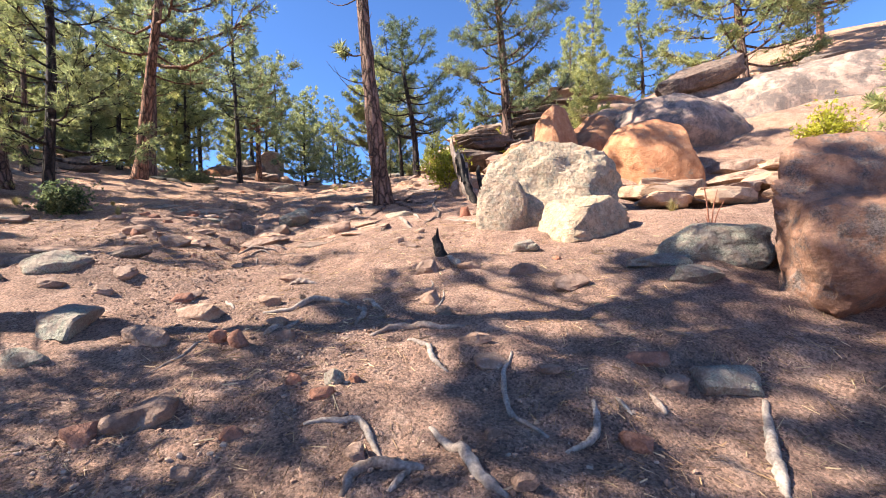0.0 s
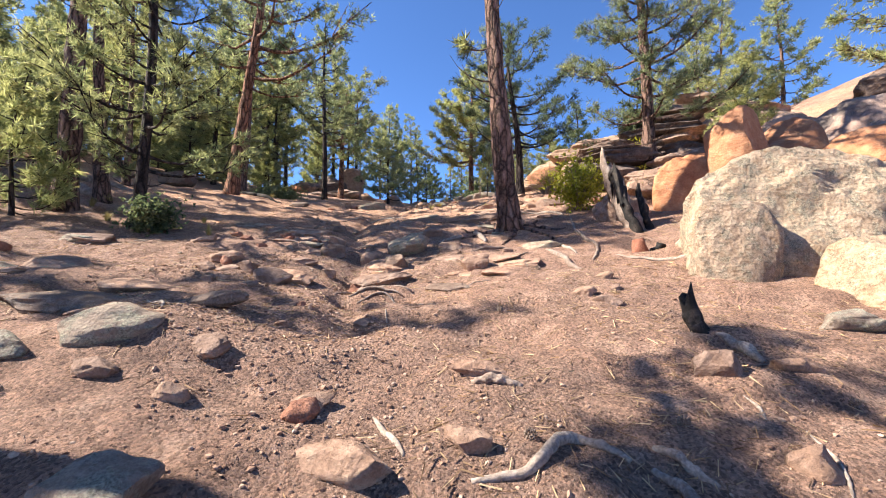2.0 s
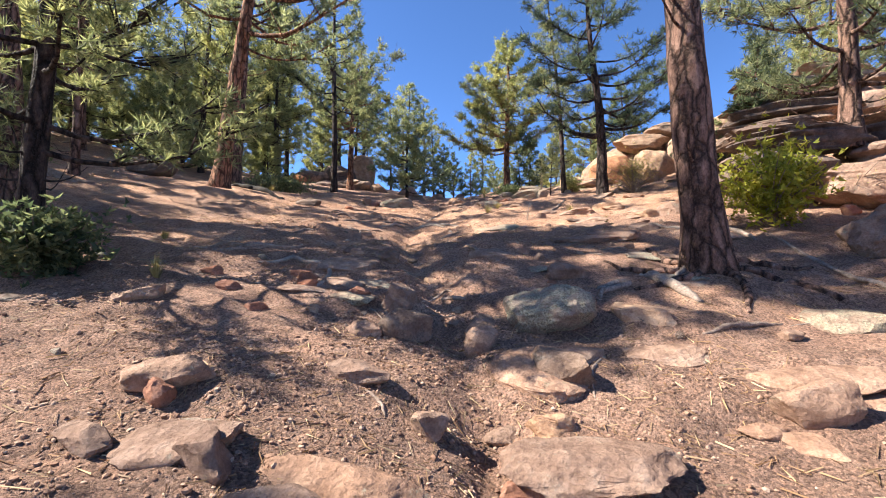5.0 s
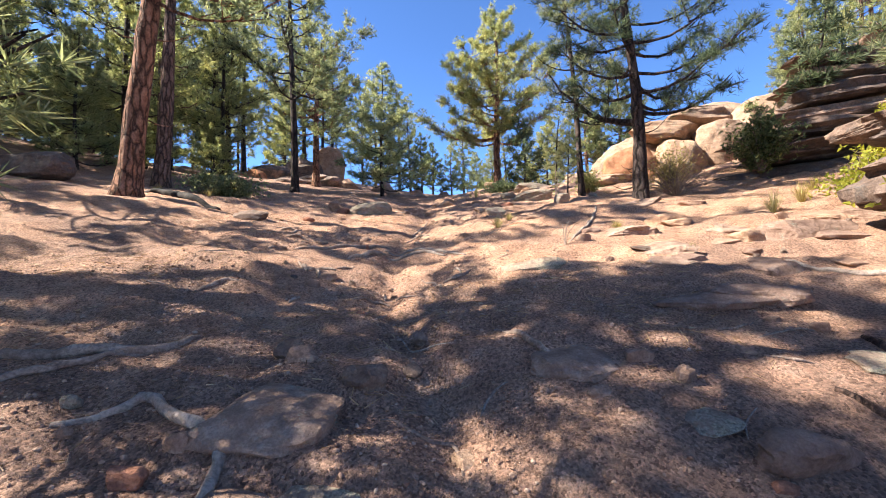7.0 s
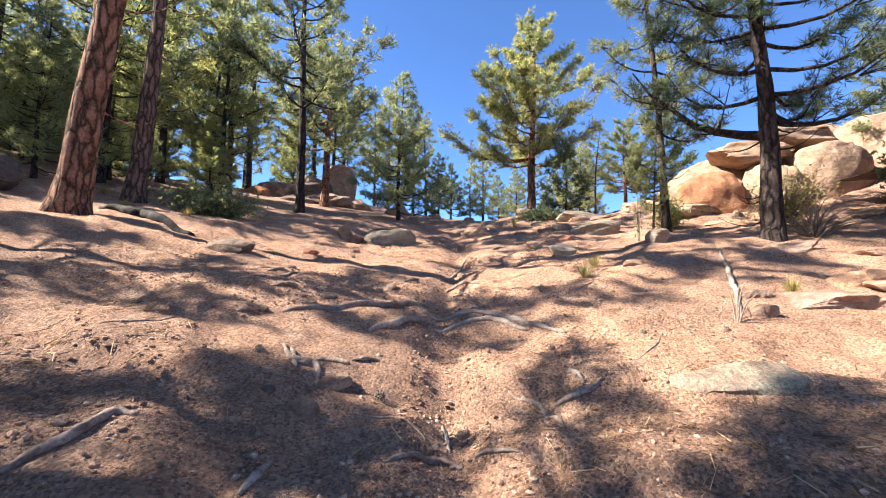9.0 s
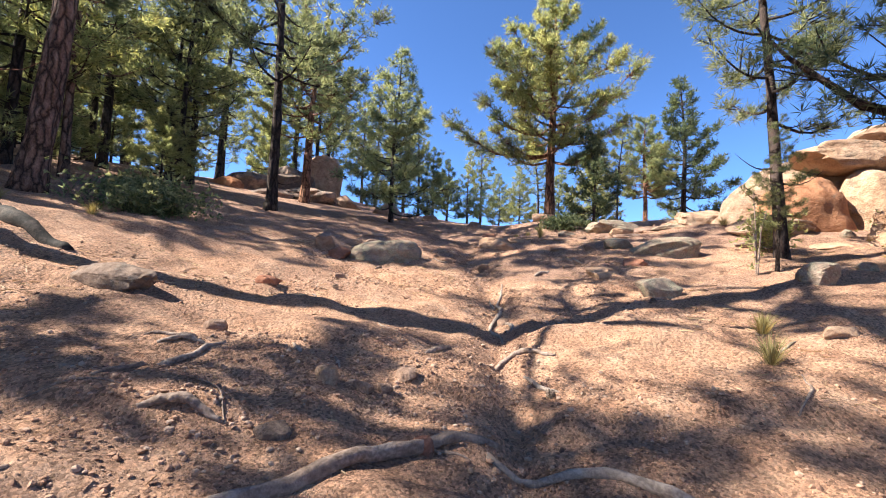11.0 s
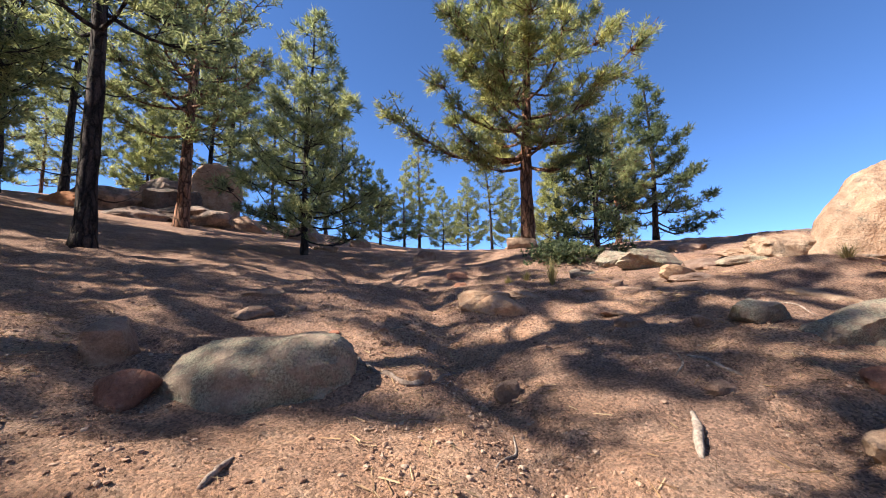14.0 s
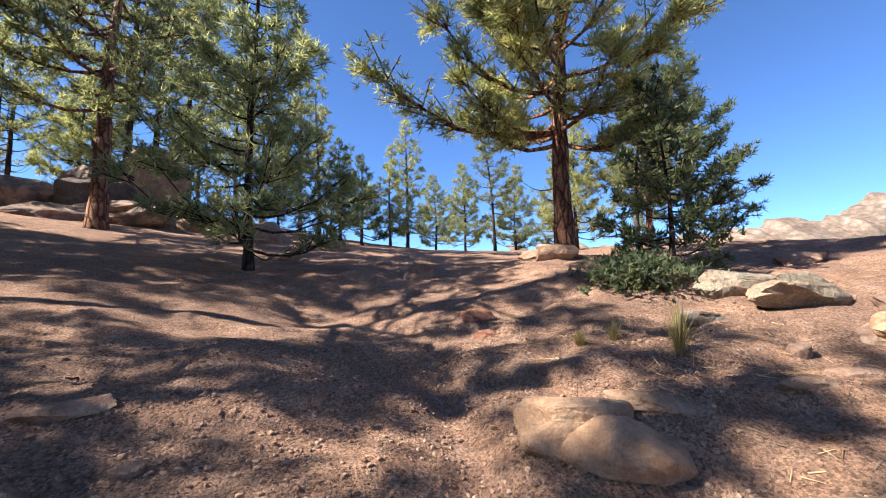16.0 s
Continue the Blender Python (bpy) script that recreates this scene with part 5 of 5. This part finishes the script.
# ---- smaller stones strewn about ----
rng = random.Random(21)
strewn = 0
while strewn < 75:
    x, y = rng.uniform(-9.5, 1.5), rng.uniform(2.0, 26.0)
    wild = grain(np.array([[x, y, 0.0]]), 1.7, 31)[0] + (0.35 if y < 13 else -0.15 if y < 22 and x < -3.5 else 0.15)
    if wild < 0.15 or math.hypot(x + 9.25, y - 22.8) < 1.1:
        continue
    w = 0.09 + 0.3 * rng.random() ** 2.2
    stone(x, y, w, w * rng.uniform(0.5, 0.9), w * rng.uniform(0.3, 0.65), rng.choice("bbbrrgd"))
    strewn += 1

# flat slabs that crop out of the slope
for x0, x1, y0, y1, many in ((-6.6, -1.2, 8.0, 12.6, 22), (-3.6, 0.6, 13.4, 19.0, 18), (-4.4, -0.4, 22.2, 28.5, 18), (-9.5, -5.8, 5.2, 10.5, 10)):
    for _ in range(many):
        x, y = rng.uniform(x0, x1), rng.uniform(y0, y1)
        w = rng.uniform(0.3, 1.0)
        stone(x, y, w, w * rng.uniform(0.45, 0.8), w * rng.uniform(0.08, 0.2), rng.choice("bbgdt" if y > 22 else "bbbgd"))
# twigs
for _ in range(70):
    x, y, w, ln = rng.uniform(-9.5, 0.5), rng.uniform(1.6, 26.5), rng.uniform(0, 6.28), rng.uniform(0.1, 0.32)
    dx, dy = math.cos(w) * ln, math.sin(w) * ln
    root([(x - dx, y - dy), (x + 0.2 * dy, y - 0.2 * dx), (x + dx, y + dy)], rng.uniform(0.006, 0.014), None, "twig", "thin dry fallen twig on the trail dirt")


def pine_cone(x, y, size, turn):
    """An open cone: rows of scales round a spindle."""
    bits = []
    for k in range(34):
        u = (k + 0.5) / 34
        az = k * 2.399
        r = size * 0.42 * math.sin(math.pi * min(1, u * 0.85 + 0.14))
        at = np.array([math.cos(az) * r, math.sin(az) * r, size * (u - 0.5)])
        out = np.array([math.cos(az), math.sin(az), 0.55])
        side = np.array([-math.sin(az), math.cos(az), 0]) * size * 0.13
        inner = at * (0.1, 0.1, 1)
        bits.append((np.stack([inner, at - side, at + out * size * 0.09, at + side, at + (0, 0, -size * 0.05)]), np.array([[0, 1, 2, 2], [0, 2, 3, 3], [0, 4, 1, 1], [0, 3, 4, 4], [1, 4, 2, 2], [4, 3, 2, 2]])))
    v, f = joined(bits)
    ob = new("pine_cone", quads_mesh("pine_cone", v, f, ROOTWOOD))
    ob.matrix_world = pose(x, y, height(x, y) + size * 0.3, 80, 10, turn)
    return tagged(ob, "open brown pine cone lying on the dirt", "pine cone", "fallen pine cones")


for _ in range(32):
    pine_cone(rng.uniform(-9.5, 0.5), rng.uniform(1.8, 26), rng.uniform(0.06, 0.09), rng.uniform(0, 360))

# ---- far ridges ----
def ridge(name, x0, x1, y, lift, top, seed, mat, label):
    n, m = 160, 14
    u, w = np.meshgrid(np.linspace(0, 1, n), np.linspace(0, 1, m), indexing="ij")
    x = x0 + (x1 - x0) * u
    q = np.stack([x.ravel(), np.full(x.size, y), np.zeros(x.size)], -1)
    crest = (top * (0.55 + 0.5 * u.ravel()) + 0.16 * top * grain(q, 45, seed) + 0.09 * top * grain(q, 15, seed) + 0.04 * top * grain(q, 5, seed))
    z = lift + crest * (1 - (1 - w.ravel()) ** 1.6)
    yy = y + 70 * w.ravel() + 6 * grain(np.stack([x.ravel(), 40 * w.ravel(), z], -1), 14, seed + 2)
    i, j = np.meshgrid(np.arange(n - 1), np.arange(m - 1), indexing="ij")
    f = np.stack([i * m + j, (i + 1) * m + j, (i + 1) * m + j + 1, i * m + j + 1], -1).reshape(-1, 4)
    return tagged(new(name, mesh_of(name, np.stack([x.ravel(), yy, z], -1), f, mat)), label, "mountain", kind="structure")


HILL = rock_material("far_wooded_granite", (0.08, 0.08, 0.05), (0.20, 0.15, 0.115), (0.46, 0.31, 0.25), 0.0, scale=0.03)
ridge("backdrop", 60, 330, 210, -14, 72, 5, HILL, "far granite ridge with scattered pines")

# ---- litter and gravel ----
TRAIL_Y = (0.0, 5.0, 9.0, 12.6, 16.1, 19.3, 23.5, 28.0)
TRAIL_X = (0.0, -3.5, -5.2, -6.5, -7.5, -8.0, -8.0, -7.6)


def gravel(n, seed, lo, hi, wide, label):
    """Pebbles strewn along the trail, denser in patches and in the gully."""
    rng = np.random.default_rng(seed)
    y = rng.uniform(0.8, 27.5, n)
    x = np.interp(y + 1.5, TRAIL_Y, TRAIL_X) + wide * rng.normal(size=n)
    q = np.stack([x, y, np.zeros(n)], -1)
    keep = (grain(q, 1.1, seed) + 0.6 * grain(q, 0.35, seed + 1) + 0.3 * rng.normal(size=n) > -0.05) | (gully(x, y) < 0.35)
    x, y = x[keep], y[keep]
    z = land(x, y)
    p, f = sphere(1)
    n = len(x)
    size = lo + (hi - lo) * rng.random(n) ** 3
    shape = p[None] * rng.uniform(0.65, 1.3, (n, len(p), 1)) * size[:, None, None] * rng.uniform(0.6, 1.1, (n, 1, 3)) * (1, 1, 0.75)
    a = rng.uniform(0, 6.28, n)
    co, si = np.cos(a)[:, None], np.sin(a)[:, None]
    v = np.stack([shape[..., 0] * co - shape[..., 1] * si, shape[..., 0] * si + shape[..., 1] * co, shape[..., 2]], -1) + np.stack([x, y, z + 0.2 * size], -1)[:, None]
    faces = (f[None] + (np.arange(n) * len(p))[:, None, None]).reshape(-1, 3)
    return tagged(new("gravel", mesh_of("gravel", v.reshape(-1, 3), faces, GRAVEL, False)), label, "gravel", kind="stuff")


def gravel_material():
    m, t, b = material("gravel_mix", 0.9)
    geo = t.nodes.new("ShaderNodeNewGeometry")
    col = ramp(t, geo.outputs["Random Per Island"], [(0, (0.15, 0.085, 0.06)), (0.35, (0.29, 0.17, 0.115)), (0.7, (0.38, 0.24, 0.165)), (1, (0.46, 0.33, 0.245))])
    fine = tex(t, "ShaderNodeTexNoise", 70, detail=4)
    col = mix(t, 0.8, col, ramp(t, fine.outputs[0], [(0.3, grey(0.6)), (0.65, grey(1.15))]), "MULTIPLY")
    t.links.new(col, b.inputs["Base Color"])
    bump(t, b, fine.outputs[0], 0.5, 0.01)
    return m


GRAVEL = gravel_material()
gravel(80000, 3, 0.005, 0.025, 2.0, "loose reddish granite gravel and pebbles")


def litter(n, seed):
    rng = np.random.default_rng(seed)
    x, y = rng.uniform(-12, 4, n), rng.uniform(0.6, 28, n)
    q = np.stack([x, y, np.zeros(n)], -1)
    keep = grain(q, 1.6, 21) + 0.6 * grain(q, 0.5, 22) + 0.25 * rng.normal(size=n) > -0.05 + 0.5 * np.clip((y - 13) / 3, 0, 1)
    x, y = x[keep], y[keep]
    n = len(x)
    a, ln = rng.uniform(0, 6.28, n), rng.uniform(0.05, 0.13, n)
    d = np.stack([np.cos(a), np.sin(a)], -1) * ln[:, None] / 2
    wd = np.stack([-np.sin(a), np.cos(a)], -1) * rng.uniform(0.0012, 0.0026, n)[:, None]
    ends = [(-d - wd), (d - wd), (d + wd), (-d + wd)]
    v = np.zeros((n, 4, 3))
    z0, z1 = land(x - d[:, 0], y - d[:, 1]), land(x + d[:, 0], y + d[:, 1])
    for i, e in enumerate(ends):
        v[:, i, 0], v[:, i, 1] = x + e[:, 0], y + e[:, 1]
        v[:, i, 2] = (z0 if i in (0, 3) else z1) + 0.006 + 0.012 * rng.random(n)
    f = np.arange(n * 4).reshape(-1, 4)
    return tagged(new("pine_litter", mesh_of("pine_litter", v.reshape(-1, 3), f, LITTER, False)), "fallen dry brown pine needles", "pine needles", kind="stuff")


LITTER = needle_material("fallen_needles", (0.14, 0.08, 0.05), (0.34, 0.21, 0.14), (0.56, 0.42, 0.31), 0.1)
litter(52000, 9)
